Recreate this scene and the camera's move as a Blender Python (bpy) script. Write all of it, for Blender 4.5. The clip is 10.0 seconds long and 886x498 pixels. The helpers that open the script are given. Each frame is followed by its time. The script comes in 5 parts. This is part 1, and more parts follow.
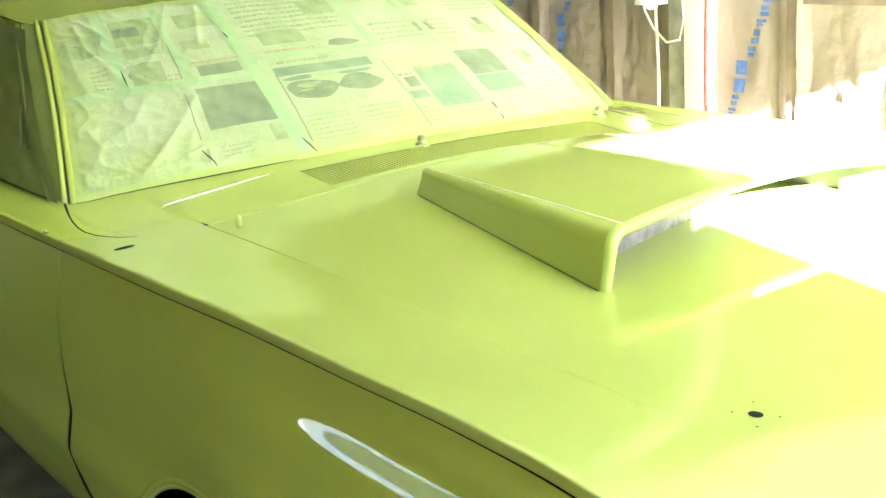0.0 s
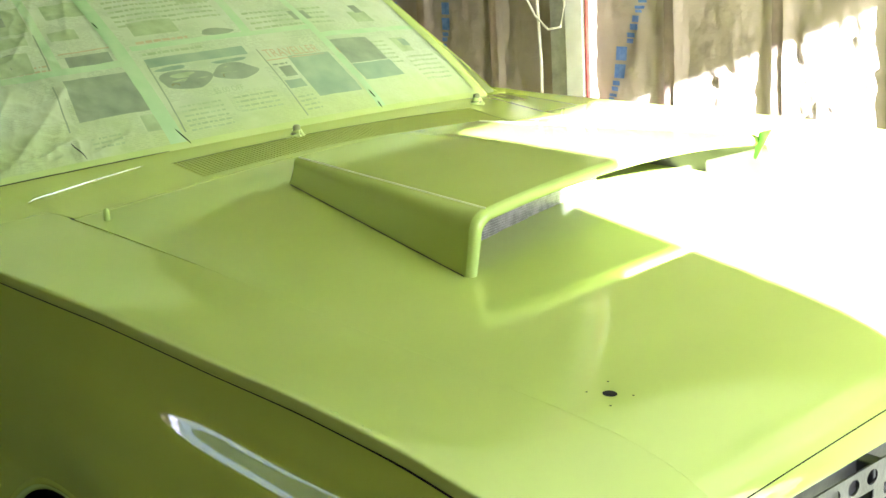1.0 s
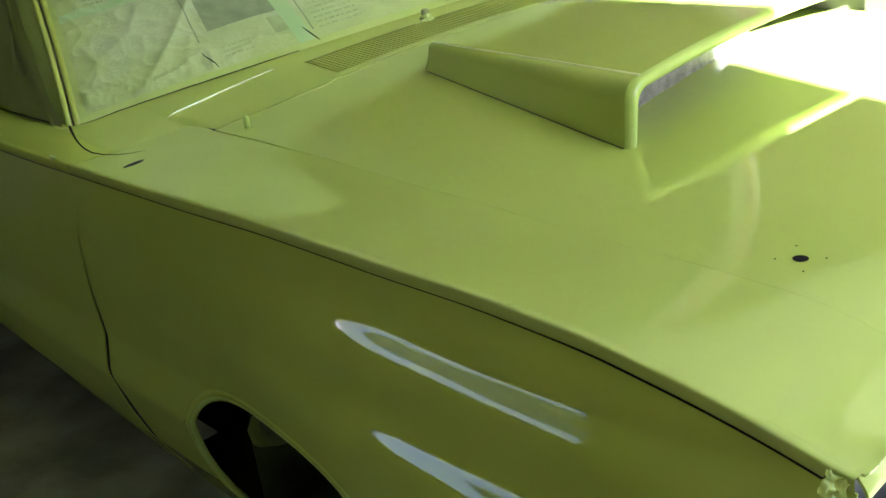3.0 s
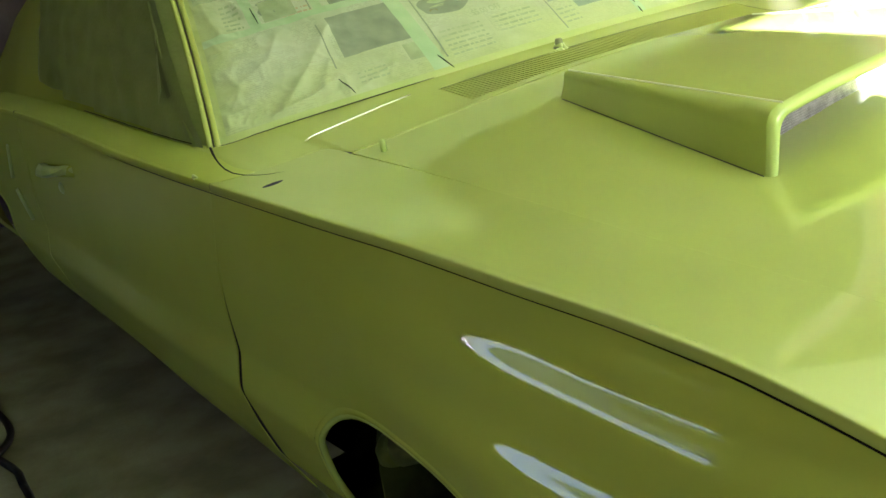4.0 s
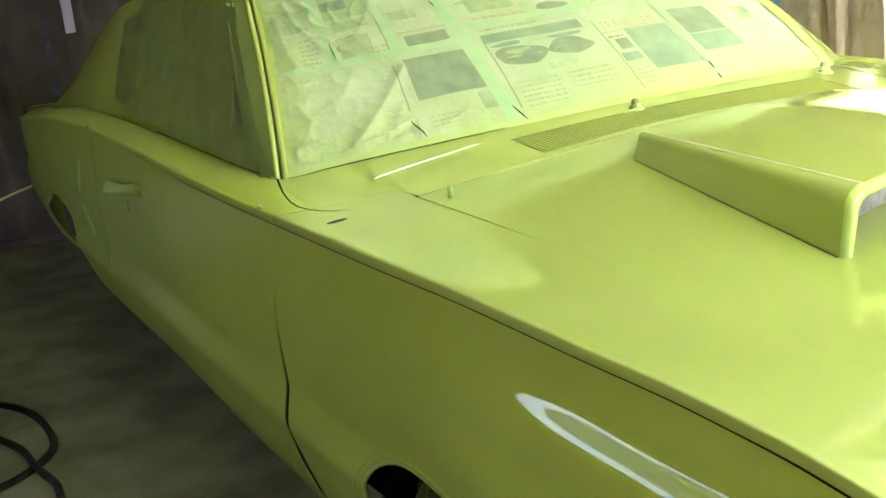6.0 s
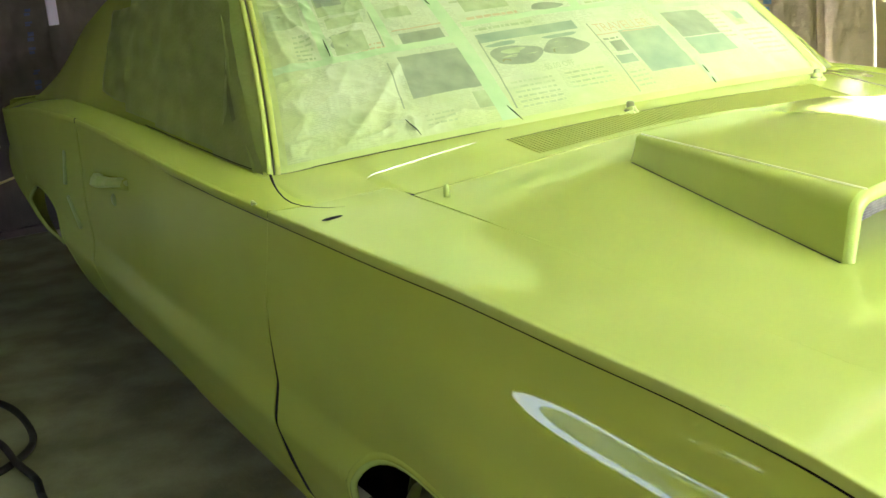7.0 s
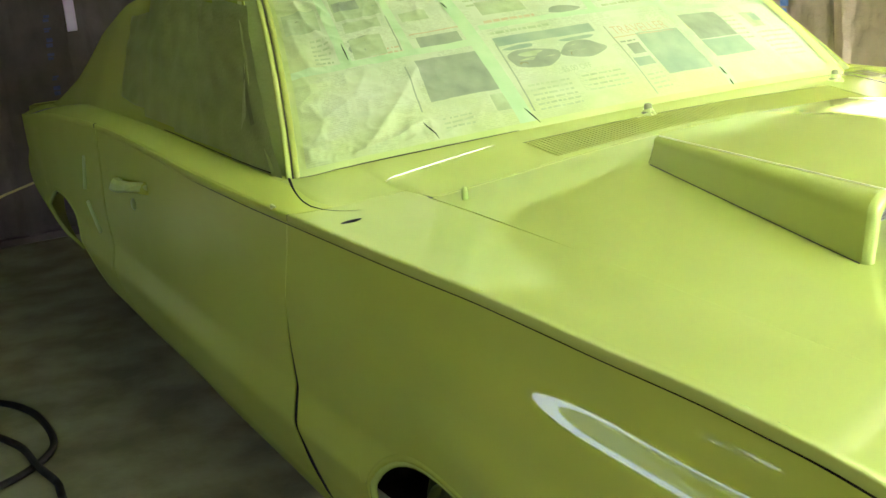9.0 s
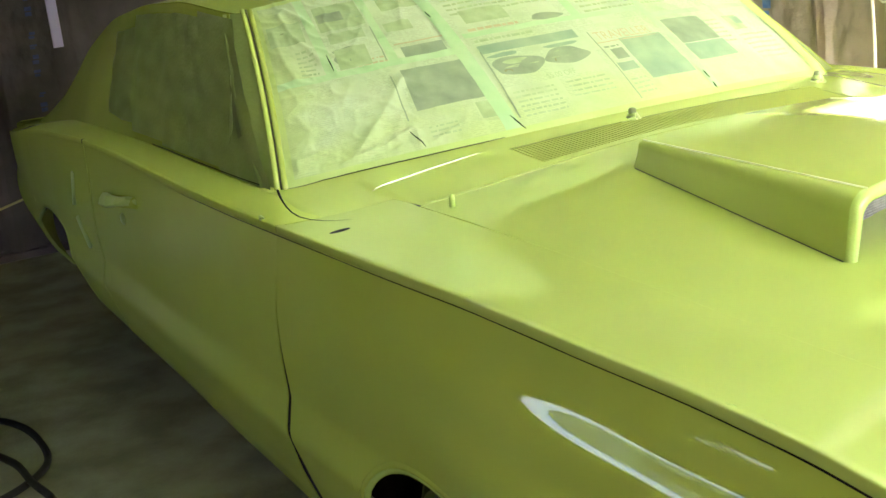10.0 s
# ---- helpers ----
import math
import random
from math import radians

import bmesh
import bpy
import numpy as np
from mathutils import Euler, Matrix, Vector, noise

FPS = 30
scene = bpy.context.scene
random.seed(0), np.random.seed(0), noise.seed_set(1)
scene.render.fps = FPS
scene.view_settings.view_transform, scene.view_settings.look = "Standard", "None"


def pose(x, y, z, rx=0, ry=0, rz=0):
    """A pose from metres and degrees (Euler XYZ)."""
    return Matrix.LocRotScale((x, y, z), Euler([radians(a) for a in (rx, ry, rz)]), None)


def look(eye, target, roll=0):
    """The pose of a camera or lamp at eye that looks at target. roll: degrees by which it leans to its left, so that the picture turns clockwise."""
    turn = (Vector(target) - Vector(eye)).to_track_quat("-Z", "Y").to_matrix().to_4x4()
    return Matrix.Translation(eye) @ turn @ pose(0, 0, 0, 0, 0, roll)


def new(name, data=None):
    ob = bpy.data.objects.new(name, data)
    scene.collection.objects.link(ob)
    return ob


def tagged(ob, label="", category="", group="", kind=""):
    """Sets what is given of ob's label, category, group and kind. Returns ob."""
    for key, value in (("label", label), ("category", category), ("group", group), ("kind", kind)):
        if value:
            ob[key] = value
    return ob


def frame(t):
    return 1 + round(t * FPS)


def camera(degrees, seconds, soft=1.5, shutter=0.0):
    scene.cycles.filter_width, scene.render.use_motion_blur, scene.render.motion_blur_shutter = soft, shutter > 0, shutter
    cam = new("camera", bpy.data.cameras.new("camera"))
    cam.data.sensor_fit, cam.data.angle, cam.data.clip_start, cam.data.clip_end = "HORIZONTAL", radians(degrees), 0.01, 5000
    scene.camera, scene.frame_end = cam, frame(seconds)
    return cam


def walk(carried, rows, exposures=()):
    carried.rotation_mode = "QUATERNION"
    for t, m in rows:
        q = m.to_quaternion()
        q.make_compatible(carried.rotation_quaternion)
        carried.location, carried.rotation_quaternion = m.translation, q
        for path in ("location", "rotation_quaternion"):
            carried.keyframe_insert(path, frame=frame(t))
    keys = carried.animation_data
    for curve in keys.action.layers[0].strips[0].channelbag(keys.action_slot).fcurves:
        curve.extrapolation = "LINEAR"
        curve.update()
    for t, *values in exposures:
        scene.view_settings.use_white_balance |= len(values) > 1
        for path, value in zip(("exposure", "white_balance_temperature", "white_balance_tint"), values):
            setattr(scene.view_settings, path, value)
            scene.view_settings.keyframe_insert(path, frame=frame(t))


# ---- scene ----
cam = camera(38.0, 10.0)
PATH = [
    (0, (1.714, -1.704, 1.469), (0.152, -0.557, 0.977), -3.1),
    (0.2, (1.72, -1.689, 1.47), (0.151, -0.549, 0.983), -4.2),
    (0.3, (1.722, -1.681, 1.466), (0.149, -0.545, 0.98), -4.5),
    (0.4, (1.721, -1.667, 1.456), (0.172, -0.514, 0.937), -3.6),
    (0.5, (1.729, -1.665, 1.454), (0.216, -0.475, 0.912), -2.4),
    (0.7, (1.745, -1.665, 1.46), (0.28, -0.408, 0.937), -2.3),
    (0.8, (1.748, -1.664, 1.462), (0.29, -0.393, 0.956), -2.6),
    (1, (1.75, -1.656, 1.46), (0.283, -0.398, 0.946), -3.3),
    (1.2, (1.742, -1.664, 1.458), (0.249, -0.436, 0.945), -3.3),
    (1.3, (1.739, -1.668, 1.459), (0.227, -0.462, 0.947), -3.6),
    (1.5, (1.738, -1.662, 1.458), (0.2, -0.491, 0.945), -4.2),
    (1.7, (1.736, -1.655, 1.454), (0.201, -0.484, 0.931), -4.2),
    (2, (1.747, -1.653, 1.456), (0.238, -0.446, 0.938), -5.0),
    (2.2, (1.74, -1.646, 1.454), (0.229, -0.445, 0.93), -5.4),
    (2.5, (1.725, -1.641, 1.454), (0.221, -0.454, 0.88), -8.3),
    (2.6, (1.706, -1.64, 1.454), (0.221, -0.447, 0.843), -9.0),
    (2.7, (1.687, -1.638, 1.453), (0.219, -0.462, 0.774), -9.7),
    (2.8, (1.674, -1.647, 1.457), (0.188, -0.51, 0.75), -10.0),
    (3, (1.668, -1.647, 1.452), (0.106, -0.593, 0.782), -10.8),
    (3.1, (1.665, -1.656, 1.452), (0.096, -0.603, 0.796), -10.8),
    (3.2, (1.667, -1.659, 1.456), (0.081, -0.615, 0.83), -11.0),
    (4.3, (1.655, -1.687, 1.439), (-0.033, -0.79, 0.848), -10.2),
    (4.5, (1.643, -1.682, 1.446), (-0.067, -0.805, 0.892), -9.4),
    (4.7, (1.639, -1.685, 1.44), (-0.114, -0.849, 0.964), -8.0),
    (5, (1.613, -1.694, 1.438), (-0.13, -0.866, 0.913), -7.5),
    (5.2, (1.618, -1.69, 1.441), (-0.115, -0.824, 0.945), -7.0),
    (5.5, (1.629, -1.694, 1.442), (-0.083, -0.794, 0.933), -6.8),
    (5.7, (1.641, -1.677, 1.445), (-0.087, -0.806, 0.938), -6.8),
    (7, (1.605, -1.703, 1.44), (-0.103, -0.796, 0.931), -5.2),
    (7.2, (1.609, -1.708, 1.433), (-0.099, -0.802, 0.921), -5.7),
    (7.5, (1.599, -1.698, 1.434), (-0.108, -0.805, 0.898), -6.0),
    (7.8, (1.6, -1.711, 1.434), (-0.12, -0.831, 0.918), -5.5),
    (8, (1.591, -1.706, 1.436), (-0.124, -0.824, 0.904), -5.3),
    (8.2, (1.603, -1.711, 1.434), (-0.114, -0.825, 0.916), -5.3),
    (8.5, (1.6, -1.713, 1.439), (-0.122, -0.826, 0.94), -5.0),
    (9, (1.61, -1.71, 1.44), (-0.112, -0.824, 0.939), -5.6),
    (9.2, (1.617, -1.71, 1.438), (-0.105, -0.823, 0.942), -5.7),
    (9.5, (1.614, -1.705, 1.437), (-0.099, -0.81, 0.925), -5.6),
    (10, (1.626, -1.714, 1.442), (-0.091, -0.813, 0.952), -6.7),
]
EXPOSURES = [(0.0, 6.1, 6000, 11), (0.5, 5.72, 6000, 9), (1.0, 5.27, 5950, 7), (2.5, 4.82, 5900, 6), (3.2, 4.82, 5950, 8), (4.5, 5.6, 6250, 10), (5.5, 5.88, 6150, 10), (10.0, 5.88, 6150, 10)]
walk(cam, [(t, look(eye, target, roll)) for t, eye, target, roll in PATH], EXPOSURES)
import functools

from mathutils.bvhtree import BVHTree

# ---- light ----
SUN_EL, SUN_AZ = 19.0, -13.0            # degrees: height, and turn from +x
sun_dir = Vector((math.cos(radians(SUN_EL)) * math.cos(radians(SUN_AZ)), math.cos(radians(SUN_EL)) * math.sin(radians(SUN_AZ)), math.sin(radians(SUN_EL))))
world = bpy.data.worlds.new("sky")
world.use_nodes = True
scene.world = world
wn = world.node_tree.nodes
sky = wn.new("ShaderNodeTexSky")
sky.sky_type, sky.sun_disc = "NISHITA", False
sky.sun_elevation, sky.sun_rotation = radians(SUN_EL), radians(90 - SUN_AZ)
world.node_tree.links.new(sky.outputs[0], wn["Background"].inputs[0])
wn["Background"].inputs[1].default_value = 0.06
sun = new("sun", bpy.data.lights.new("sun", "SUN"))
sun.data.energy, sun.data.angle, sun.data.color = 5.0, radians(0.5), (1.0, 0.98, 0.95)
sun.matrix_world = look(sun_dir * 20, (0, 0, 0))


# ---- materials ----
def mat(name, color, rough=0.5, metal=0.0, vary=None, scale=6.0, bump=0.0, bump_scale=80.0, coat=0.0, rough2=None, contrast=0.25, spec=0.5, per_object=0.0):
    """A surface of two colours mixed by noise at two scales, with fine relief."""
    m = bpy.data.materials.new(name)
    m.use_nodes = True
    nt = m.node_tree
    b = nt.nodes["Principled BSDF"]
    b.inputs["Metallic"].default_value = metal
    b.inputs["Roughness"].default_value = rough
    b.inputs["Coat Weight"].default_value = coat
    b.inputs["Coat Roughness"].default_value = 0.02
    b.inputs["Specular IOR Level"].default_value = spec
    co = nt.nodes.new("ShaderNodeTexCoord")
    big = nt.nodes.new("ShaderNodeTexNoise")
    big.inputs["Scale"].default_value, big.inputs["Detail"].default_value = scale, 8.0
    nt.links.new(co.outputs["Object"], big.inputs["Vector"])
    ramp = nt.nodes.new("ShaderNodeValToRGB")
    ramp.color_ramp.elements[0].position, ramp.color_ramp.elements[1].position = 0.5 - contrast / 2, 0.5 + contrast / 2
    ramp.color_ramp.elements[0].color = (*color, 1)
    ramp.color_ramp.elements[1].color = (*(vary or color), 1)
    nt.links.new(big.outputs["Fac"], ramp.inputs["Fac"])
    out = ramp.outputs["Color"]
    if per_object:
        info = nt.nodes.new("ShaderNodeObjectInfo")
        hsv = nt.nodes.new("ShaderNodeHueSaturation")
        rng = nt.nodes.new("ShaderNodeMapRange")
        rng.inputs["To Min"].default_value, rng.inputs["To Max"].default_value = 1 - per_object, 1 + per_object
        nt.links.new(info.outputs["Random"], rng.inputs["Value"])
        nt.links.new(rng.outputs["Result"], hsv.inputs["Value"])
        nt.links.new(out, hsv.inputs["Color"])
        out = hsv.outputs["Color"]
    nt.links.new(out, b.inputs["Base Color"])
    if rough2 is not None:
        rr = nt.nodes.new("ShaderNodeMapRange")
        rr.inputs["From Min"].default_value, rr.inputs["From Max"].default_value = 0.35, 0.65
        rr.inputs["To Min"].default_value, rr.inputs["To Max"].default_value = rough, rough2
        rn = nt.nodes.new("ShaderNodeTexNoise")
        rn.inputs["Scale"].default_value, rn.inputs["Detail"].default_value = scale * 0.7, 5.0
        nt.links.new(co.outputs["Object"], rn.inputs["Vector"])
        nt.links.new(rn.outputs["Fac"], rr.inputs["Value"])
        nt.links.new(rr.outputs["Result"], b.inputs["Roughness"])
    if bump:
        fine = nt.nodes.new("ShaderNodeTexNoise")
        fine.inputs["Scale"].default_value, fine.inputs["Detail"].default_value = bump_scale, 4.0
        nt.links.new(co.outputs["Object"], fine.inputs["Vector"])
        bp = nt.nodes.new("ShaderNodeBump")
        bp.inputs["Strength"].default_value, bp.inputs["Distance"].default_value = bump, 0.01
        nt.links.new(fine.outputs["Fac"], bp.inputs["Height"])
        nt.links.new(bp.outputs["Normal"], b.inputs["Normal"])
    return m


PAINT = mat("fresh lime paint", (0.36, 0.44, 0.108), 0.02, vary=(0.375, 0.455, 0.118), scale=3.0, bump=0.0015, bump_scale=200, rough2=0.05, spec=0.6, coat=0.3)
PAINT_SATIN = mat("satin lime paint", (0.36, 0.44, 0.105), 0.05, vary=(0.375, 0.455, 0.115), scale=3.0, bump=0.004, bump_scale=200, rough2=0.11, spec=0.45)
PAINT_DULL = mat("lime paint with dry overspray", (0.32, 0.388, 0.078), 0.26, vary=(0.34, 0.405, 0.09), scale=2.0, bump=0.015, bump_scale=300)
# Same paint with less blue: the flank's warmer light is put into the colour.
PAINT_SIDE = mat("lime paint, hazier towards the tail", (0.362, 0.447, 0.080), 0.04, vary=(0.377, 0.464, 0.092), scale=2.5, bump=0.003, bump_scale=200, spec=0.6)


def haze_to_tail(m, x0, x1, r0, r1):
    """Dry overspray on the paint: rougher from x0 back to x1, in uneven clouds."""
    nt = m.node_tree
    co, sep, rng = nt.nodes.new("ShaderNodeTexCoord"), nt.nodes.new("ShaderNodeSeparateXYZ"), nt.nodes.new("ShaderNodeMapRange")
    cloud, add = nt.nodes.new("ShaderNodeTexNoise"), nt.nodes.new("ShaderNodeMath")
    cloud.inputs["Scale"].default_value, cloud.inputs["Detail"].default_value = 2.2, 5.0
    add.operation = "MULTIPLY_ADD"
    add.inputs[1].default_value = 0.8
    nt.links.new(co.outputs["Object"], sep.inputs[0])
    nt.links.new(co.outputs["Object"], cloud.inputs["Vector"])
    nt.links.new(cloud.outputs["Fac"], add.inputs[0])
    nt.links.new(sep.outputs["X"], add.inputs[2])
    rng.inputs["From Min"].default_value, rng.inputs["From Max"].default_value = x1 + 0.4, x0 + 0.4
    rng.inputs["To Min"].default_value, rng.inputs["To Max"].default_value = r1, r0
    nt.links.new(add.outputs[0], rng.inputs["Value"])
    nt.links.new(rng.outputs["Result"], nt.nodes["Principled BSDF"].inputs["Roughness"])


haze_to_tail(PAINT_SIDE, 0.25, -0.75, 0.035, 0.262)
# Paler than the body paint: the sky's sheen on edges is in the colour.
PAINT_EDGE = mat("lime paint paled for sky sheen", (0.36, 0.475, 0.13), 0.16, vary=(0.34, 0.45, 0.11), scale=9.0, bump=0.03, bump_scale=120)
DARK = mat("black undercoat", (0.008, 0.008, 0.008), 0.9, vary=(0.016, 0.016, 0.016), scale=14, bump=0.2, bump_scale=60, spec=0.1)
BLACK_METAL = mat("black painted steel", (0.02, 0.02, 0.024), 0.45, vary=(0.05, 0.05, 0.055), scale=16, bump=0.1)
RUBBER = mat("dusty tyre rubber", (0.03, 0.03, 0.03), 0.85, vary=(0.09, 0.10, 0.06), scale=9, bump=0.2, bump_scale=90)
DUSTED = mat("overspray on dark steel", (0.035, 0.05, 0.015), 0.6, vary=(0.12, 0.16, 0.045), scale=12, bump=0.15)
UNDERCOAT = mat("undercoat under dry overspray", (0.012, 0.015, 0.009), 0.8, vary=(0.07, 0.09, 0.035), scale=7, bump=0.3, bump_scale=40, contrast=0.4, spec=0.2)
OLIVE_DARK = mat("dark olive for gaps and recess shade", (0.05, 0.055, 0.03), 0.8, vary=(0.08, 0.085, 0.05), scale=10, spec=0.2)
PAPER = mat("newsprint with green overspray", (0.335, 0.42, 0.24), 0.7, vary=(0.415, 0.487, 0.345), scale=5, bump=0.06, bump_scale=140, contrast=0.5, per_object=0.05)
PAPER_BARE = mat("grey inner paper layer", (0.125, 0.15, 0.07), 0.7, vary=(0.17, 0.20, 0.09), scale=12, bump=0.06)
# Overspray, and the side's shade put into the colour as well.
PAPER_SIDE = mat("overspray newsprint darkened for side shade", (0.155, 0.205, 0.055), 0.5, vary=(0.20, 0.255, 0.082), scale=9, bump=0.08, bump_scale=100, contrast=0.5, per_object=0.06)


def add_print(m, ink, lines=120.0, columns=11.0, strength=0.20):
    """Rows of faint newspaper print over a paper material, by the page's own coordinates."""
    nt = m.node_tree
    b = nt.nodes["Principled BSDF"]
    old = b.inputs["Base Color"].links[0].from_socket
    uv = nt.nodes.new("ShaderNodeUVMap")
    uv.uv_map = "page"
    sep = nt.nodes.new("ShaderNodeSeparateXYZ")
    nt.links.new(uv.outputs["UV"], sep.inputs[0])

    def op(kind, a, c, third=None):
        n = nt.nodes.new("ShaderNodeMath")
        n.operation = kind
        for k, q in enumerate((a, c)):
            if isinstance(q, float):
                n.inputs[k].default_value = q
            else:
                nt.links.new(q, n.inputs[k])
        return n.outputs[0]

    def noise_at(x, y, scale, detail=2.0):
        c = nt.nodes.new("ShaderNodeCombineXYZ")
        nt.links.new(x, c.inputs[0])
        nt.links.new(y, c.inputs[1])
        n = nt.nodes.new("ShaderNodeTexNoise")
        n.inputs["Scale"].default_value, n.inputs["Detail"].default_value = scale, detail
        nt.links.new(c.outputs[0], n.inputs["Vector"])
        return n.outputs["Fac"]

    u, v = sep.outputs[0], sep.outputs[1]
    row = op("MULTIPLY", v, lines)
    stripe = op("LESS_THAN", op("FRACT", row, 0.0), 0.55)
    words = op("GREATER_THAN", noise_at(op("MULTIPLY", u, 60.0), op("FLOOR", row, 0.0), 1.3), 0.46)
    gutter = op("GREATER_THAN", op("FRACT", op("MULTIPLY", u, columns), 0.0), 0.10)
    body = op("GREATER_THAN", noise_at(op("FLOOR", op("MULTIPLY", u, columns), 0.0), op("FLOOR", op("MULTIPLY", v, 9.0), 0.0), 0.73), 0.47)
    blot = nt.nodes.new("ShaderNodeMapRange")
    blot.inputs["From Min"].default_value, blot.inputs["From Max"].default_value = 0.50, 0.66
    blot.inputs["To Max"].default_value = 0.75
    nt.links.new(noise_at(u, v, 9.0, 6.0), blot.inputs["Value"])
    text = op("MULTIPLY", op("MULTIPLY", stripe, words), op("MULTIPLY", gutter, body))
    fade = noise_at(u, v, 5.0, 3.0)
    fac = op("MULTIPLY", op("MAXIMUM", op("MULTIPLY", text, 0.8), blot.outputs["Result"]), op("MULTIPLY", fade, strength * 2.0))
    mix = nt.nodes.new("ShaderNodeMix")
    mix.data_type = "RGBA"
    nt.links.new(fac, mix.inputs[0])
    nt.links.new(old, mix.inputs[6])
    mix.inputs[7].default_value = (*ink, 1)
    # wet overspray that drifted up from the lower edge and in at the corner
    low = nt.nodes.new("ShaderNodeMapRange")
    low.interpolation_type = "SMOOTHSTEP"
    low.inputs["From Min"].default_value, low.inputs["From Max"].default_value = 0.34, -0.02
    low.inputs["To Max"].default_value = 0.5
    nt.links.new(op("ADD", v, op("MULTIPLY", op("SUBTRACT", noise_at(u, v, 4.0, 5.0), 0.5), 0.5)), low.inputs["Value"])
    side = nt.nodes.new("ShaderNodeMapRange")
    side.interpolation_type = "SMOOTHSTEP"
    side.inputs["From Min"].default_value, side.inputs["From Max"].default_value = -0.80, -1.0
    side.inputs["To Max"].default_value = 0.5
    nt.links.new(op("ADD", u, op("MULTIPLY", op("SUBTRACT", noise_at(u, v, 6.0, 5.0), 0.5), 0.3)), side.inputs["Value"])
    coat = nt.nodes.new("ShaderNodeMix")
    coat.data_type = "RGBA"
    nt.links.new(op("MAXIMUM", low.outputs["Result"], side.outputs["Result"]), coat.inputs[0])
    nt.links.new(mix.outputs[2], coat.inputs[6])
    coat.inputs[7].default_value = (0.32, 0.42, 0.10, 1)
    nt.links.new(coat.outputs[2], b.inputs["Base Color"])


add_print(PAPER, (0.12, 0.165, 0.11), strength=0.26)
SHADE_GREEN = mat("dark green for the shaded lip end", (0.05, 0.17, 0.02), 0.5, vary=(0.09, 0.25, 0.04), scale=30)
# Near-white colour that paints the scoop edge's highlight.
GLINT_PAINT = mat("pale paint for the scoop highlight", (0.78, 0.82, 0.58), 0.14, vary=(0.66, 0.72, 0.44), scale=18)
GLINT_METAL = mat("bright metal for the cowl highlight", (0.82, 0.84, 0.78), 0.16, vary=(0.7, 0.74, 0.6), metal=0.9, scale=12)
EDGE_TAPE = mat("masking tape under overspray", (0.31, 0.415, 0.12), 0.5, vary=(0.35, 0.445, 0.15), scale=12, bump=0.05)
TAPE = mat("green masking tape", (0.28, 0.44, 0.225), 0.5, vary=(0.33, 0.47, 0.255), scale=14, bump=0.05)
INK = mat("grey newspaper print", (0.14, 0.185, 0.12), 0.7, vary=(0.22, 0.285, 0.18), scale=22, contrast=0.5)
INK_LIGHT = mat("pale newspaper print", (0.22, 0.30, 0.15), 0.7, vary=(0.31, 0.40, 0.22), scale=30, contrast=0.4)
INK_BLUE = mat("teal newspaper print", (0.14, 0.225, 0.155), 0.7, vary=(0.24, 0.33, 0.205), scale=14, contrast=0.5)
INK_RED = mat("faded red newspaper print", (0.33, 0.28, 0.16), 0.7, vary=(0.38, 0.34, 0.2), scale=18)
KRAFT = mat("kraft paper facing", (0.265, 0.214, 0.19), 0.66, vary=(0.375, 0.31, 0.28), scale=4, bump=0.55, bump_scale=26, contrast=0.6, per_object=0.08)
# Darker kraft and print: the rear wall's shade is put into their colour.
KRAFT_SHADED = mat("kraft facing darkened for rear shade", (0.042, 0.036, 0.040), 0.75, vary=(0.095, 0.082, 0.084), scale=5, bump=0.6, bump_scale=22, contrast=0.5, per_object=0.1)
BLUE_SHADED = mat("blue print darkened for rear shade", (0.03, 0.045, 0.13), 0.7, vary=(0.05, 0.065, 0.16), scale=40)
BLUE = mat("blue print", (0.06, 0.13, 0.42), 0.6, vary=(0.12, 0.2, 0.5), scale=40)
STUD = mat("rough pine stud", (0.20, 0.15, 0.125), 0.8, vary=(0.29, 0.22, 0.19), scale=11, bump=0.2, bump_scale=70, per_object=0.12)
BOARD = mat("brown wallboard", (0.22, 0.17, 0.13), 0.8, vary=(0.28, 0.22, 0.17), scale=3, bump=0.1)
# Unseen near wall's colour, picked for warm bounce on the car's side.
BOUNCE_BOARD = mat("warm brown for bounce on the flank", (0.22, 0.155, 0.075), 0.8, vary=(0.31, 0.22, 0.11), scale=2, bump=0.06)
SHEATH = mat("dark board sheathing", (0.10, 0.075, 0.055), 0.85, vary=(0.17, 0.13, 0.1), scale=7, bump=0.15)
WHITE = mat("white paint", (0.78, 0.77, 0.75), 0.5, vary=(0.66, 0.65, 0.63), scale=9, bump=0.06)
GREY_WOOD = mat("weathered whitewashed board", (0.45, 0.43, 0.42), 0.75, vary=(0.30, 0.29, 0.29), scale=22, bump=0.15, contrast=0.4)
RED = mat("red cable jacket", (0.60, 0.10, 0.10), 0.4, vary=(0.68, 0.2, 0.17), scale=30)
CORD = mat("white cord", (0.72, 0.68, 0.62), 0.5, vary=(0.6, 0.55, 0.5), scale=40)
YELLOW = mat("yellow cord", (0.55, 0.48, 0.18), 0.5, vary=(0.45, 0.4, 0.2), scale=40)
HOSE = mat("black air hose", (0.010, 0.010, 0.011), 0.55, vary=(0.02, 0.02, 0.02), scale=30, spec=0.3)
CONCRETE = mat("stained concrete", (0.18, 0.192, 0.113), 0.72, vary=(0.31, 0.327, 0.203), scale=4.5, bump=0.2, bump_scale=60, contrast=0.25, rough2=0.5)
DRIVE = mat("pale worn concrete", (0.27, 0.265, 0.25), 0.9, vary=(0.38, 0.37, 0.35), scale=3, bump=0.4, bump_scale=30)
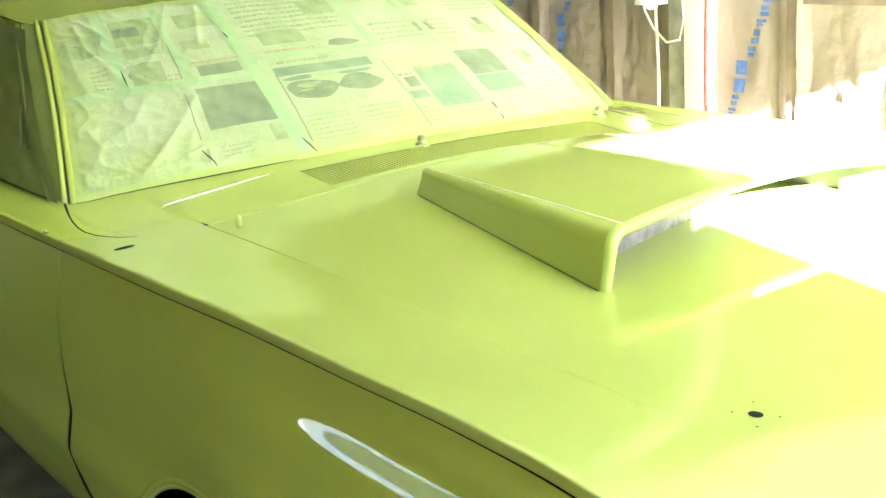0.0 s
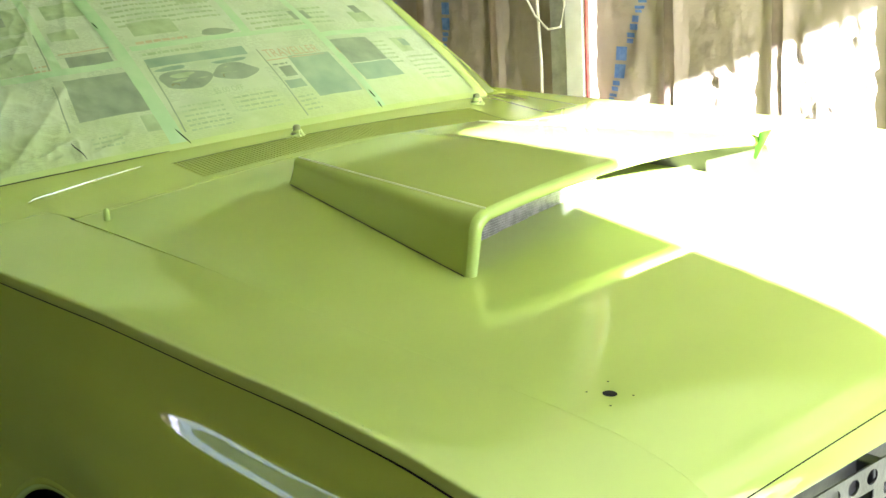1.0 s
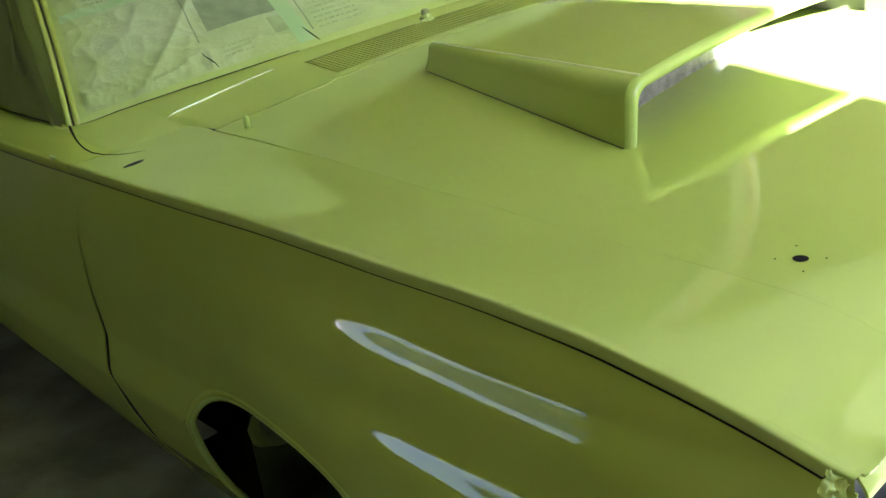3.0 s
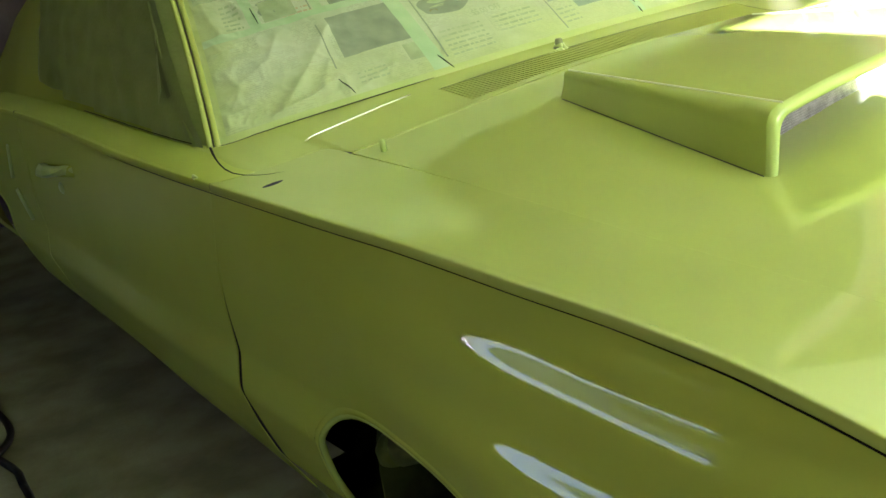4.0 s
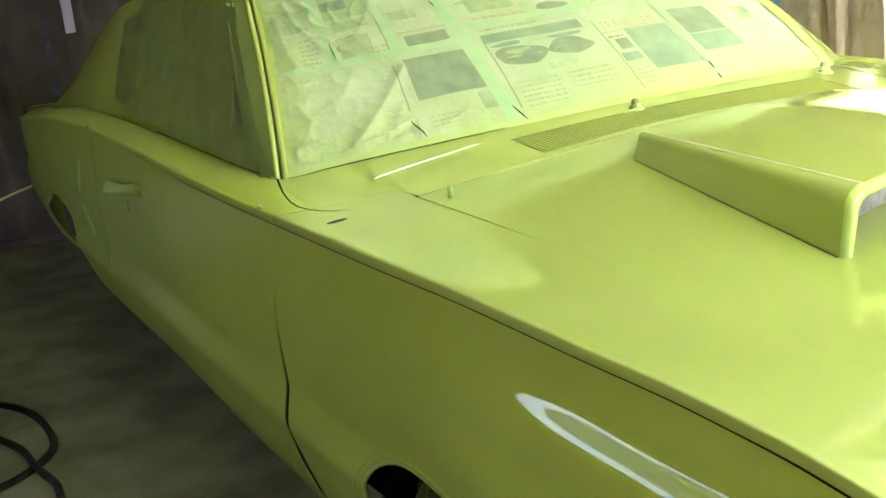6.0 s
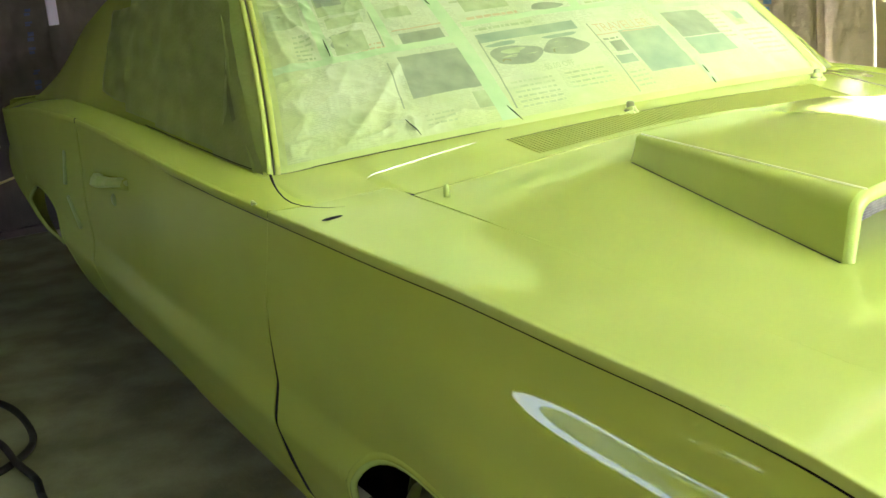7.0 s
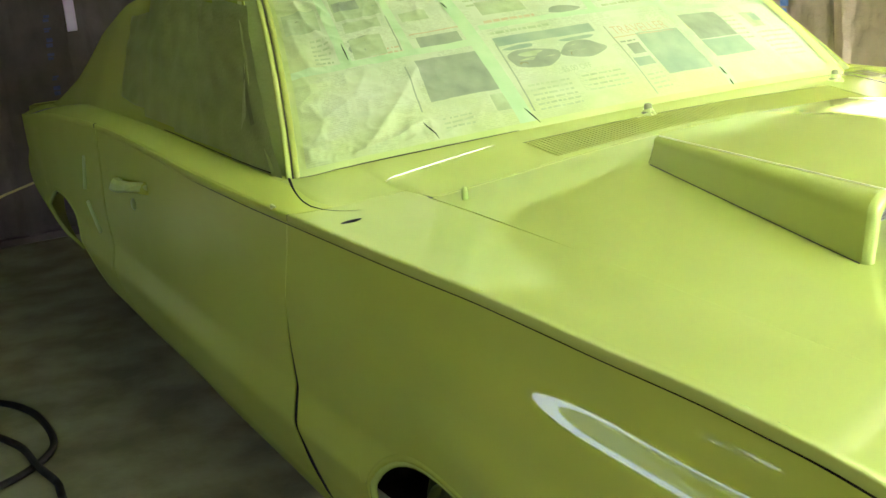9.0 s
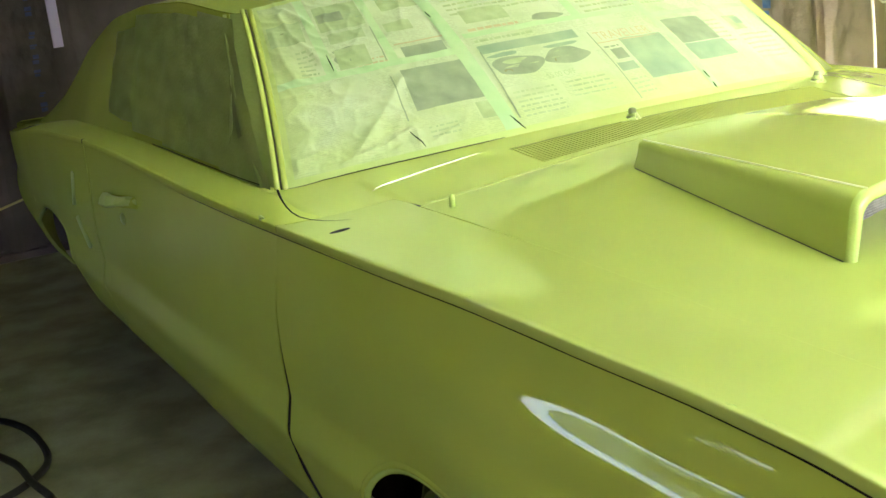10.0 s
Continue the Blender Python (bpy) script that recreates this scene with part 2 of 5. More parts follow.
CEIL = mat("pale ceiling board", (0.58, 0.57, 0.55), 0.85, vary=(0.74, 0.73, 0.71), scale=1.3, bump=0.05, contrast=0.3)
MESH_STEEL = mat("bare steel wire mesh", (0.15, 0.15, 0.145), 0.34, vary=(0.24, 0.24, 0.235), scale=60, metal=0.5)
LILAC_GREY = mat("grey primer", (0.07, 0.07, 0.09), 0.6, vary=(0.035, 0.035, 0.045), scale=10, bump=0.1)
BARE = mat("bare galvanised steel", (0.5, 0.5, 0.5), 0.35, vary=(0.4, 0.4, 0.42), metal=0.9, scale=20)


# ---- helpers of this scene ----
def mesh_of(name, bm, material, smooth=True):
    me = bpy.data.meshes.new(name)
    bm.normal_update()
    bm.to_mesh(me)
    bm.free()
    for p in me.polygons:
        p.use_smooth = smooth
    if material:
        me.materials.append(material)
    return me


def part(name, bm, material, parent=None, label="", smooth=True, thick=0.0):
    if thick:
        for e in bm.edges:
            if e.is_boundary:
                e.smooth = False
    ob = new(name, mesh_of(name, bm, material, smooth))
    ob.parent = parent
    if label:
        ob["label"] = label
    if thick:
        sol = ob.modifiers.new("thickness", "SOLIDIFY")
        sol.thickness, sol.offset = thick, 0.0
    return ob


def empty(name, at=(0, 0, 0), **tags):
    ob = new(name)
    ob.location = at
    ob.empty_display_size = 0.1
    return tagged(ob, **tags)


def grid(fn, nu, nv, skip=None):
    """A sheet of nu x nv quads; fn(a, b) with a, b in 0..1 gives the place."""
    bm = bmesh.new()
    vs = [[bm.verts.new(fn(i / nu, j / nv)) for j in range(nv + 1)] for i in range(nu + 1)]
    for i in range(nu):
        for j in range(nv):
            if not (skip and skip((i + 0.5) / nu, (j + 0.5) / nv)):
                bm.faces.new((vs[i][j], vs[i + 1][j], vs[i + 1][j + 1], vs[i][j + 1]))
    loose = [v for v in bm.verts if not v.link_faces]
    for v in loose:
        bm.verts.remove(v)
    return bm


def box(bm, x0, x1, y0, y1, z0, z1, bevel=0.0):
    v = [bm.verts.new((x, y, z)) for x in (x0, x1) for y in (y0, y1) for z in (z0, z1)]
    fs = [bm.faces.new([v[k] for k in q]) for q in ((0, 1, 3, 2), (4, 6, 7, 5), (0, 4, 5, 1), (2, 3, 7, 6), (0, 2, 6, 4), (1, 5, 7, 3))]
    if bevel:
        es = list({e for f in fs for e in f.edges})
        bmesh.ops.bevel(bm, geom=es, offset=bevel, segments=2, affect="EDGES", profile=0.5)
    return bm


def boxes(rows, bevel=0.0):
    bm = bmesh.new()
    for r in rows:
        box(bm, *r, bevel=bevel)
    return bm


def tube(points, radius, sides=8, closed=False, flat=1.0):
    """A round bar along points; radius may be a list."""
    bm = bmesh.new()
    pts = [Vector(p) for p in points]
    rings = []
    up = Vector((0, 0, 1))
    for k, p in enumerate(pts):
        a, b = pts[max(k - 1, 0)], pts[min(k + 1, len(pts) - 1)]
        d = (b - a).normalized()
        s = d.cross(up)
        if s.length < 0.05:
            s = d.cross(Vector((1, 0, 0)))
        s.normalize()
        n = s.cross(d)
        r = radius[k] if isinstance(radius, (list, tuple)) else radius
        rings.append([bm.verts.new(p + (s * math.cos(t) + n * math.sin(t) * flat) * r) for t in (2 * math.pi * q / sides for q in range(sides))])
    for a, b in zip(rings, rings[1:]):
        for q in range(sides):
            bm.faces.new((a[q], a[(q + 1) % sides], b[(q + 1) % sides], b[q]))
    bm.faces.new(rings[0][::-1])
    bm.faces.new(rings[-1])
    return bm


def lathe(profile, at, axis="z", sides=24):
    """A turned shape: profile rows (radius, along)."""
    def put(r, h, t):
        c, s = r * math.cos(t), r * math.sin(t)
        return Vector(at) + Vector({"z": (c, s, h), "y": (c, h, s), "x": (h, c, s)}[axis])
    bm = bmesh.new()
    rings = [[bm.verts.new(put(r, h, 2 * math.pi * q / sides)) for q in range(sides)] for r, h in profile]
    for a, b in zip(rings, rings[1:]):
        for q in range(sides):
            bm.faces.new((a[q], a[(q + 1) % sides], b[(q + 1) % sides], b[q]))
    bm.faces.new(rings[0][::-1])
    bm.faces.new(rings[-1])
    bmesh.ops.recalc_face_normals(bm, faces=bm.faces)
    return bm


def ip(v, rows):
    return float(np.interp(v, [r[0] for r in rows], [r[1] for r in rows]))


@functools.lru_cache(maxsize=None)
def smooth_table(rows, w):
    a, b = np.array([r[0] for r in rows]), np.array([r[1] for r in rows])
    xs = np.linspace(a[0] - 0.3, a[-1] + 0.3, 4000)
    k = np.linspace(-1, 1, 61)
    q = np.cos(k * math.pi / 2) ** 2
    return xs, sum(np.interp(xs + w * d, a, b) * g for d, g in zip(k, q)) / q.sum()


def soft(v, rows, w):
    """ip with the corners rounded over a width of w."""
    xs, ys = smooth_table(tuple(rows), w)
    return float(np.interp(v, xs, ys))


def ss(a, b, v):
    t = min(max((v - a) / (b - a), 0.0), 1.0)
    return t * t * (3 - 2 * t)


def nz(x, y, z=0.0):
    return noise.noise(Vector((x, y, z)))


# ---- the building ----
FAR, REAR, NEAR, FRONT, TOP = 1.6, -5.15, -2.75, 3.0, 2.55     # inner faces
DOOR_Y0, DOOR_Y1, DOOR_H = -0.72, 1.42, 2.187

floor = tagged(part("floor", boxes([(REAR - 0.2, FRONT + 0.1, NEAR - 0.2, FAR + 0.25, -0.12, 0.0)]), CONCRETE, smooth=False), "grey stained concrete garage floor slab", "floor", kind="structure")
ground = tagged(part("ground", grid(lambda a, b: (-300 + 600 * a, -300 + 600 * b, -0.13), 12, 12), DRIVE), "pale concrete yard outside the garage", "ground", kind="structure")
drive = tagged(part("drive", boxes([(FRONT + 0.1, 30, -4.0, 2.2, -0.125, -0.01)]), DRIVE, smooth=False), "sunlit concrete drive in front of the garage door", "drive", kind="structure")
ceiling = tagged(part("ceiling", boxes([(REAR - 0.2, FRONT + 0.2, NEAR - 0.2, FAR + 0.25, TOP, TOP + 0.1)]), CEIL, smooth=False), "pale stained board garage ceiling", "ceiling", kind="structure")


# Added out of view: blocks low skylight that would brighten the garage's rear.
sky_blocker = tagged(part("sky_blocker", boxes([(13.0, 13.2, -14.0, 14.0, -0.13, 3.1)]), SHEATH, smooth=False), "unseen dark wall added outside to cut low skylight", "wall", kind="structure")


def stud_wall(name, label, along, lo, hi, face, out, studs, facing):
    """A framed wall: sheathing, studs and paper-faced batts. along: 'x' or 'y'; face: where the studs' front lies; out: +1 or -1, away from the room."""
    def place(s, d, z):
        return (s, face + out * d, z) if along == "x" else (face + out * d, s, z)
    def block(bm, s0, s1, d0, d1, z0, z1, bevel=0.0):
        a, b = place(s0, d0, z0), place(s1, d1, z1)
        return box(bm, min(a[0], b[0]), max(a[0], b[0]), min(a[1], b[1]), max(a[1], b[1]), z0, z1, bevel)
    wall = part(name, block(bmesh.new(), lo, hi, 0.095, 0.20, 0.0, TOP), SHEATH, smooth=False)
    tagged(wall, label, "wall", kind="structure")
    # rear plate and studs share the facing's shade-darkened colour
    part("bottom_plate", block(bmesh.new(), lo, hi, 0.001, 0.09, 0.0, 0.04, 0.003), STUD if facing is KRAFT else KRAFT_SHADED, wall, smooth=False)
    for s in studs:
        part("stud", block(bmesh.new(), s - 0.025, s + 0.025, 0.0, 0.094, 0.042, TOP, 0.003), STUD if facing is KRAFT else KRAFT_SHADED, wall, smooth=False)
    batts = []
    edges = [lo] + list(studs) + [hi]
    for k, (a, b) in enumerate(zip(edges, edges[1:])):
        a, b = a + 0.026, b - 0.026
        if b - a < 0.08:
            continue
        def sheet(u, v, a=a, b=b, k=k):
            s, z = a + (b - a) * u, 0.045 + (TOP - 0.06) * v
            d = 0.026 - 0.021 * (4 * u * (1 - u)) ** 0.5
            d += 0.012 * nz(s * 6, z * 5, k) + 0.007 * nz(s * 19, z * 13, k + 9) + 0.004 * nz(s * 40, z * 34, k + 3) + 0.005 * nz(s * 7, z * 42, k + 5)
            e = min(u, 1 - u)
            out_s = -1 if u < 0.5 else 1
            if e < 0.02:                 # paper flange lapped over the stud
                s += out_s * (0.007 + 0.005 * nz(z * 7, k, u) + 0.003 * nz(z * 25, k, u))
                d = -0.004 - 0.004 * abs(nz(z * 11, k, 5))
            elif e < 0.045:
                d = -0.002
            elif e < 0.08:
                d = 0.006 + 0.006 * nz(z * 9, k)
            if facing is KRAFT_SHADED and 0.08 <= e:      # rear batts sag and bulge
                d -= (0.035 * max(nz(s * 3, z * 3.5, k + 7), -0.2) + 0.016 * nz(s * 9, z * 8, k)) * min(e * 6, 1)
            return place(s, max(d, -0.06 if facing is KRAFT_SHADED else -0.012), z)
        batts.append((part("insulation_batt", grid(sheet, 40, 150), facing, wall), a, b, sheet))
    return wall, batts


far_studs = [-0.882 + 0.405 * k for k in range(-10, -1)] + [-1.30] + [-0.882 + 0.405 * k for k in range(0, 10)]
wall_far, far_batts = stud_wall("wall_far", "open stud wall with kraft-faced insulation batts", "x", REAR, FRONT, FAR, 1, far_studs, KRAFT)
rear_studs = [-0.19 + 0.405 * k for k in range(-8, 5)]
wall_rear, rear_batts = stud_wall("wall_rear", "dim open stud wall with kraft-faced insulation", "y", NEAR, FAR + 0.2, REAR, -1, rear_studs, KRAFT_SHADED)


def print_marks(batt, z0, z1, lean, big, along, phase=0.5, ink=BLUE):
    """A line of blue print that runs up a batt, as plain bars, with two squares at its end."""
    ob, a, b, sheet = batt
    bm = bmesh.new()
    def patch(u0, u1, za, zb):
        corners = []
        for u, z in ((u0, za), (u1, za), (u1, zb), (u0, zb)):
            p = Vector(sheet(min(max(u, 0.1), 0.9), (z - 0.045) / (TOP - 0.06)))
            corners.append(bm.verts.new(p + along * 0.005))
        bm.faces.new(corners)
    z, k = z0, 0
    while z < z1:
        h = 0.022 + 0.012 * ((k * 7) % 3)
        uc = phase + lean * (z - z0)
        if big and k in (2, 3):
            patch(uc - 0.06 - 0.05 * (k - 2), uc + 0.06 - 0.05 * (k - 2), z, z + 0.045)
            h = 0.048
        else:
            high = 0.050 + 0.012 * (k % 3)
            patch(uc - 0.05, uc - 0.03 + high, z, z + h * 0.42)
            patch(uc - 0.05 + 0.016 * (k % 2), uc + 0.05, z + h * 0.56, z + h)
        z += h + (0.010 if big else 0.030 + 0.05 * (k % 4 == 3))
        k += 1
    part("print", bm, ink, ob, "blue printed bars", smooth=False)


for bt in far_batts:
    mid = (bt[1] + bt[2]) / 2
    if -1.2 < mid < -1.0:
        print_marks(bt, 0.80, 1.24, 1.04, True, Vector((0, -1, 0)), 0.42)
    elif -2.05 < mid < -1.8:
        print_marks(bt, 0.93, 1.6, 0.9, True, Vector((0, -1, 0)), 0.25)
    elif mid < -2.2:
        print_marks(bt, 0.7, 1.6, 0.3, False, Vector((0, -1, 0)))
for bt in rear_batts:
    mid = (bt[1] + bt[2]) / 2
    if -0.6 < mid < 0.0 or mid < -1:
        print_marks(bt, 0.62, 1.7, 0.05, False, Vector((1, 0, 0)), 0.6, BLUE_SHADED)

# near wall with its window, front wall with the open door
SX0, SX1, SZ0, SZ1 = 0.62, 0.86, 1.04, 1.37     # added fill opening
WX0, WX1, WZ0, WZ1 = -2.52, -0.98, 0.885, 1.375
WB = 1.115     # lower edge of the grey blind in the wide window
bm = boxes([(REAR - 0.2, WX0, NEAR - 0.15, NEAR, 0, TOP), (WX1, SX0, NEAR - 0.15, NEAR, 0, TOP), (SX1, FRONT + 0.15, NEAR - 0.15, NEAR, 0, TOP), (SX0, SX1, NEAR - 0.15, NEAR, SZ1, TOP), (SX0, SX1, NEAR - 0.15, NEAR, 0, SZ0), (WX0, WX1, NEAR - 0.15, NEAR, 0, WZ0), (WX0, WX1, NEAR - 0.15, NEAR, WZ1, TOP)])
wall_near = tagged(part("wall_near", bm, BOUNCE_BOARD, smooth=False), "unseen board wall with a wide window and an added small opening", "wall", kind="structure")
window_1 = tagged(empty("window_1", (WX0, NEAR, WZ0)), "wide garage window, tinted pane and blind added to cut daylight", "window", kind="structure")
fr = part("window_frame", boxes([(WX0, WX1, NEAR - 0.10, NEAR - 0.04, WZ0, WZ0 + 0.05), (WX0, WX1, NEAR - 0.10, NEAR - 0.04, WZ1 - 0.05, WZ1), (WX0, WX0 + 0.05, NEAR - 0.10, NEAR - 0.04, WZ0 + 0.05, WZ1 - 0.05), (WX1 - 0.05, WX1, NEAR - 0.10, NEAR - 0.04, WZ0 + 0.05, WZ1 - 0.05)]), WHITE, window_1, smooth=False)
fr.matrix_parent_inverse = Matrix.Translation((-WX0, -NEAR, -WZ0))
bm = boxes([(FRONT, FRONT + 0.15, NEAR - 0.15, DOOR_Y0, 0, TOP), (FRONT, FRONT + 0.15, DOOR_Y1, FAR + 0.2, 0, TOP)])
HEAD = 0.064
v = [(FRONT, DOOR_Y0, DOOR_H), (FRONT, DOOR_Y1, DOOR_H + HEAD * (DOOR_Y1 - DOOR_Y0)), (FRONT, DOOR_Y1, TOP), (FRONT, DOOR_Y0, TOP)]
fv = [bm.verts.new(p) for p in v]
bv = [bm.verts.new((p[0] + 0.15, p[1], p[2])) for p in v]
for q in range(4):
    bm.faces.new((fv[q], fv[(q + 1) % 4], bv[(q + 1) % 4], bv[q]))
bm.faces.new(fv[::-1])
bm.faces.new(bv)
wall_front = tagged(part("wall_front", bm, BOARD, smooth=False), "front garage wall with an open vehicle doorway", "wall", kind="structure")



def pane_mat(name, tint, dust, share, grain_scale=3.0):
    """Window glass or cloth that lets part of the daylight through."""
    m = bpy.data.materials.new(name)
    m.use_nodes = True
    nt = m.node_tree
    nt.nodes.clear()
    out, mix = nt.nodes.new("ShaderNodeOutputMaterial"), nt.nodes.new("ShaderNodeMixShader")
    clear, film = nt.nodes.new("ShaderNodeBsdfTransparent"), nt.nodes.new("ShaderNodeBsdfDiffuse")
    grain, ramp = nt.nodes.new("ShaderNodeTexNoise"), nt.nodes.new("ShaderNodeMapRange")
    grain.inputs["Scale"].default_value, grain.inputs["Detail"].default_value = grain_scale, 6.0
    ramp.inputs["From Min"].default_value, ramp.inputs["From Max"].default_value = 0.3, 0.7
    ramp.inputs["To Min"].default_value, ramp.inputs["To Max"].default_value = share * 0.4, min(share * 1.7, 1.0)
    clear.inputs["Color"].default_value, film.inputs["Color"].default_value = (*tint, 1), (*dust, 1)
    nt.links.new(grain.outputs["Fac"], ramp.inputs["Value"])
    nt.links.new(ramp.outputs["Result"], mix.inputs["Fac"])
    nt.links.new(clear.outputs[0], mix.inputs[1])
    nt.links.new(film.outputs[0], mix.inputs[2])
    nt.links.new(mix.outputs[0], out.inputs["Surface"])
    return m


# Added unseen pane and blind: they dim daylight and shape the fender's reflection.
TINTED_GLASS = pane_mat("tinted window glass", (0.60, 0.60, 0.71), (0.5, 0.5, 0.48), 0.15)
BLIND = pane_mat("thin grey blind cloth", (0.60, 0.60, 0.55), (0.45, 0.43, 0.33), 0.54, 12.0)
for nm, z0, z1, material in (("pane", WZ0 + 0.04, WB, TINTED_GLASS), ("blind", WB, WZ1 - 0.05, BLIND)):
    pn = part(nm, boxes([(WX0 + 0.05, WX1 - 0.05, NEAR - 0.072, NEAR - 0.068, z0, z1)]), material, window_1, smooth=False)
    pn.matrix_parent_inverse = Matrix.Translation((-WX0, -NEAR, -WZ0))

# Added unseen opening; its warm lamp brightens the car's side.
fill_window = tagged(empty("fill_window", (SX0, NEAR, SZ0)), "added unseen opening with a warm fill lamp", "window", kind="structure")
fr = part("window_frame", boxes([(SX0, SX1, NEAR - 0.10, NEAR - 0.05, SZ0, SZ0 + 0.04), (SX0, SX1, NEAR - 0.10, NEAR - 0.05, SZ1 - 0.04, SZ1), (SX0, SX0 + 0.04, NEAR - 0.10, NEAR - 0.05, SZ0 + 0.04, SZ1 - 0.04), (SX1 - 0.04, SX1, NEAR - 0.10, NEAR - 0.05, SZ0 + 0.04, SZ1 - 0.04)]), WHITE, fill_window, smooth=False)
fr.matrix_parent_inverse = Matrix.Translation((-SX0, -NEAR, -SZ0))
pane = new("side_fill", bpy.data.lights.new("side_fill", "AREA"))
pane.data.shape, pane.data.size, pane.data.size_y = "RECTANGLE", SX1 - SX0 - 0.1, SZ1 - SZ0 - 0.1
pane.data.energy, pane.data.color = 0.029, (0.97, 0.87, 0.50)
pane.matrix_world = look(((SX0 + SX1) / 2, NEAR - 0.03, (SZ0 + SZ1) / 2), ((SX0 + SX1) / 2, 0, (SZ0 + SZ1) / 2))

# Unseen raised door, added as a white reflector above the hood.
overhead = empty("bounce_door", (FRONT, 0, 0), label="white overhead door added unseen to bounce light onto the hood", category="garage door", kind="structure")
overhead.location = (0, 0, 0)
for k in range(4):
    x1 = FRONT - 0.10 - 0.53 * k
    part("door_section", boxes([(x1 - 0.52, x1, DOOR_Y0 - 0.05, DOOR_Y1 + 0.05, 2.32, 2.36)] + [(x1 - 0.45, x1 - 0.07, DOOR_Y0 + 0.02 + q * 0.52, DOOR_Y0 + 0.50 + q * 0.52, 2.312, 2.319) for q in range(4)], 0.004), WHITE, overhead, smooth=False)
for y in (DOOR_Y0 - 0.09, DOOR_Y1 + 0.08):
    part("door_track", boxes([(FRONT - 2.5, FRONT - 0.02, y - 0.012, y + 0.012, 2.32, 2.37)], 0.003), BARE, overhead, smooth=False)

# the boarded post, its cable and cord on the far wall
post = empty("wall_post", (-1.33, FAR, 0), label="white painted post beside a weathered board on the stud wall", category="post", kind="structure")
def at_post(ob):
    ob.matrix_parent_inverse = Matrix.Translation((1.33, -FAR, 0))
    return ob
at_post(part("white_board", boxes([(-1.281, -1.200, FAR - 0.06, FAR + 0.09, 0.0, TOP)], 0.004), WHITE, post, "bright white board", smooth=False))
at_post(part("grey_board", boxes([(-1.374, -1.285, FAR - 0.035, FAR + 0.09, 0.0, TOP)], 0.004), GREY_WOOD, post, "weathered grey board", smooth=False))
cable = tagged(part("red_cable", tube([(-1.184 + 0.008 * math.sin(z * 5), FAR - 0.05, z) for z in np.linspace(0.3, TOP, 26)], 0.007), RED), "red cable stapled beside the white post", "cable")
cord = tagged(part("white_cord", tube([(-1.418 + 0.006 * math.sin(z * 9), FAR - 0.045, z) for z in np.linspace(0.25, 1.16, 24)], 0.0055), CORD), "white cord hanging down the stud wall", "cord")


# ---- the car ----
def belt(x):
    """Height of the inner edge of the door top."""
    if x > -0.90:
        return ip(x, [(-0.90, 0.947), (-0.575, deck(-0.575, YC - 0.84))])
    return 0.947 + 0.022 * ss(-0.9, -2.0, x) - 0.12 * ss(-2.3, -3.8, x)


YC = 0.02                                # the car's middle line
car = empty("car", label="lime green two-door fastback coupe freshly painted, windows masked", category="car")

PROFILE = [(0.16, 0.792), (0.20, 0.812), (0.313, 0.874), (0.385, 0.899), (0.476, 0.924), (0.492, 0.9245), (0.565, 0.911), (0.652, 0.916), (0.75, 0.918), (0.85, 0.917), (0.91, 0.918), (1.1, 0.918)]
CREST = [(-4.1, 0.79), (-3.7, 0.832), (-3.3, 0.872), (-2.9, 0.920), (-2.5, 0.957), (-2.1, 0.972), (-1.7, 0.963), (-1.16, 0.939), (-0.8, 0.933), (0.1, 0.932), (0.37, 0.923), (0.58, 0.917), (0.76, 0.908), (0.88, 0.893), (0.96, 0.877), (1.02, 0.855), (1.06, 0.830)]
HOOD_C = [(-0.90, 0.992), (-0.74, 0.985), (-0.62, 0.970), (-0.44, 0.966), (-0.3, 0.962), (0.3, 0.937), (0.7, 0.922), (0.86, 0.912), (0.95, 0.894), (1.02, 0.862), (1.08, 0.81)]
CROWN = [(-0.9, 0.036), (-0.6, 0.036), (0.3, 0.027), (0.75, 0.022), (1.0, 0.018)]
SEAM = 0.668                             # hood edge from the middle line


def crest(x):
    return soft(x, CREST, 0.10)


BOTTOM = [(-4.1, 0.42), (-2.65, 0.375), (-2.3, 0.333), (-1.87, 0.296), (-1.4, 0.257), (-1.0, 0.237), (-0.7, 0.217), (0.5, 0.212)]


def bottom(x):
    return soft(x, BOTTOM, 0.25)


def flank(x, z):
    """Half width of the body at a height."""
    if z < 0.93:
        lo = bottom(x)
        z = 0.20 + (z - lo) * 0.73 / (0.93 - lo)
    h = soft(z, PROFILE, 0.013)
    a = ss(-0.22, 0.47, x)
    if a > 0:
        drop = 1 - ss(0.9, 1.06, x) * 0.5
        for z0, wu, wl, s in ((0.818, 0.028 - 0.012 * ss(0.28, 0.62, x), 0.045, 0.866), (0.695, 0.036, 0.036, 1.03)):
            w = wu if z > z0 else wl
            h += (a + 0.11 * ss(0.34, 0.85, x)) * drop * s * 0.487 * (wu + w * math.erf((z0 - z) / w))
        h -= 0.012 * a
        b = ss(0.36, 0.60, x)            # low shoulder under the top edge
        if b > 0:
            h += b * 0.0056 * math.erf((0.868 - z) / 0.017)
    h -= 0.5 * max(x - 0.80, 0) ** 2
    if x < -2.5:
        h -= 0.07 * (-2.5 - x) ** 2
    if -2.9 < x < -1.5:
        h += 0.012 * math.exp(-((x + 2.3) / 0.35) ** 2)
    return h


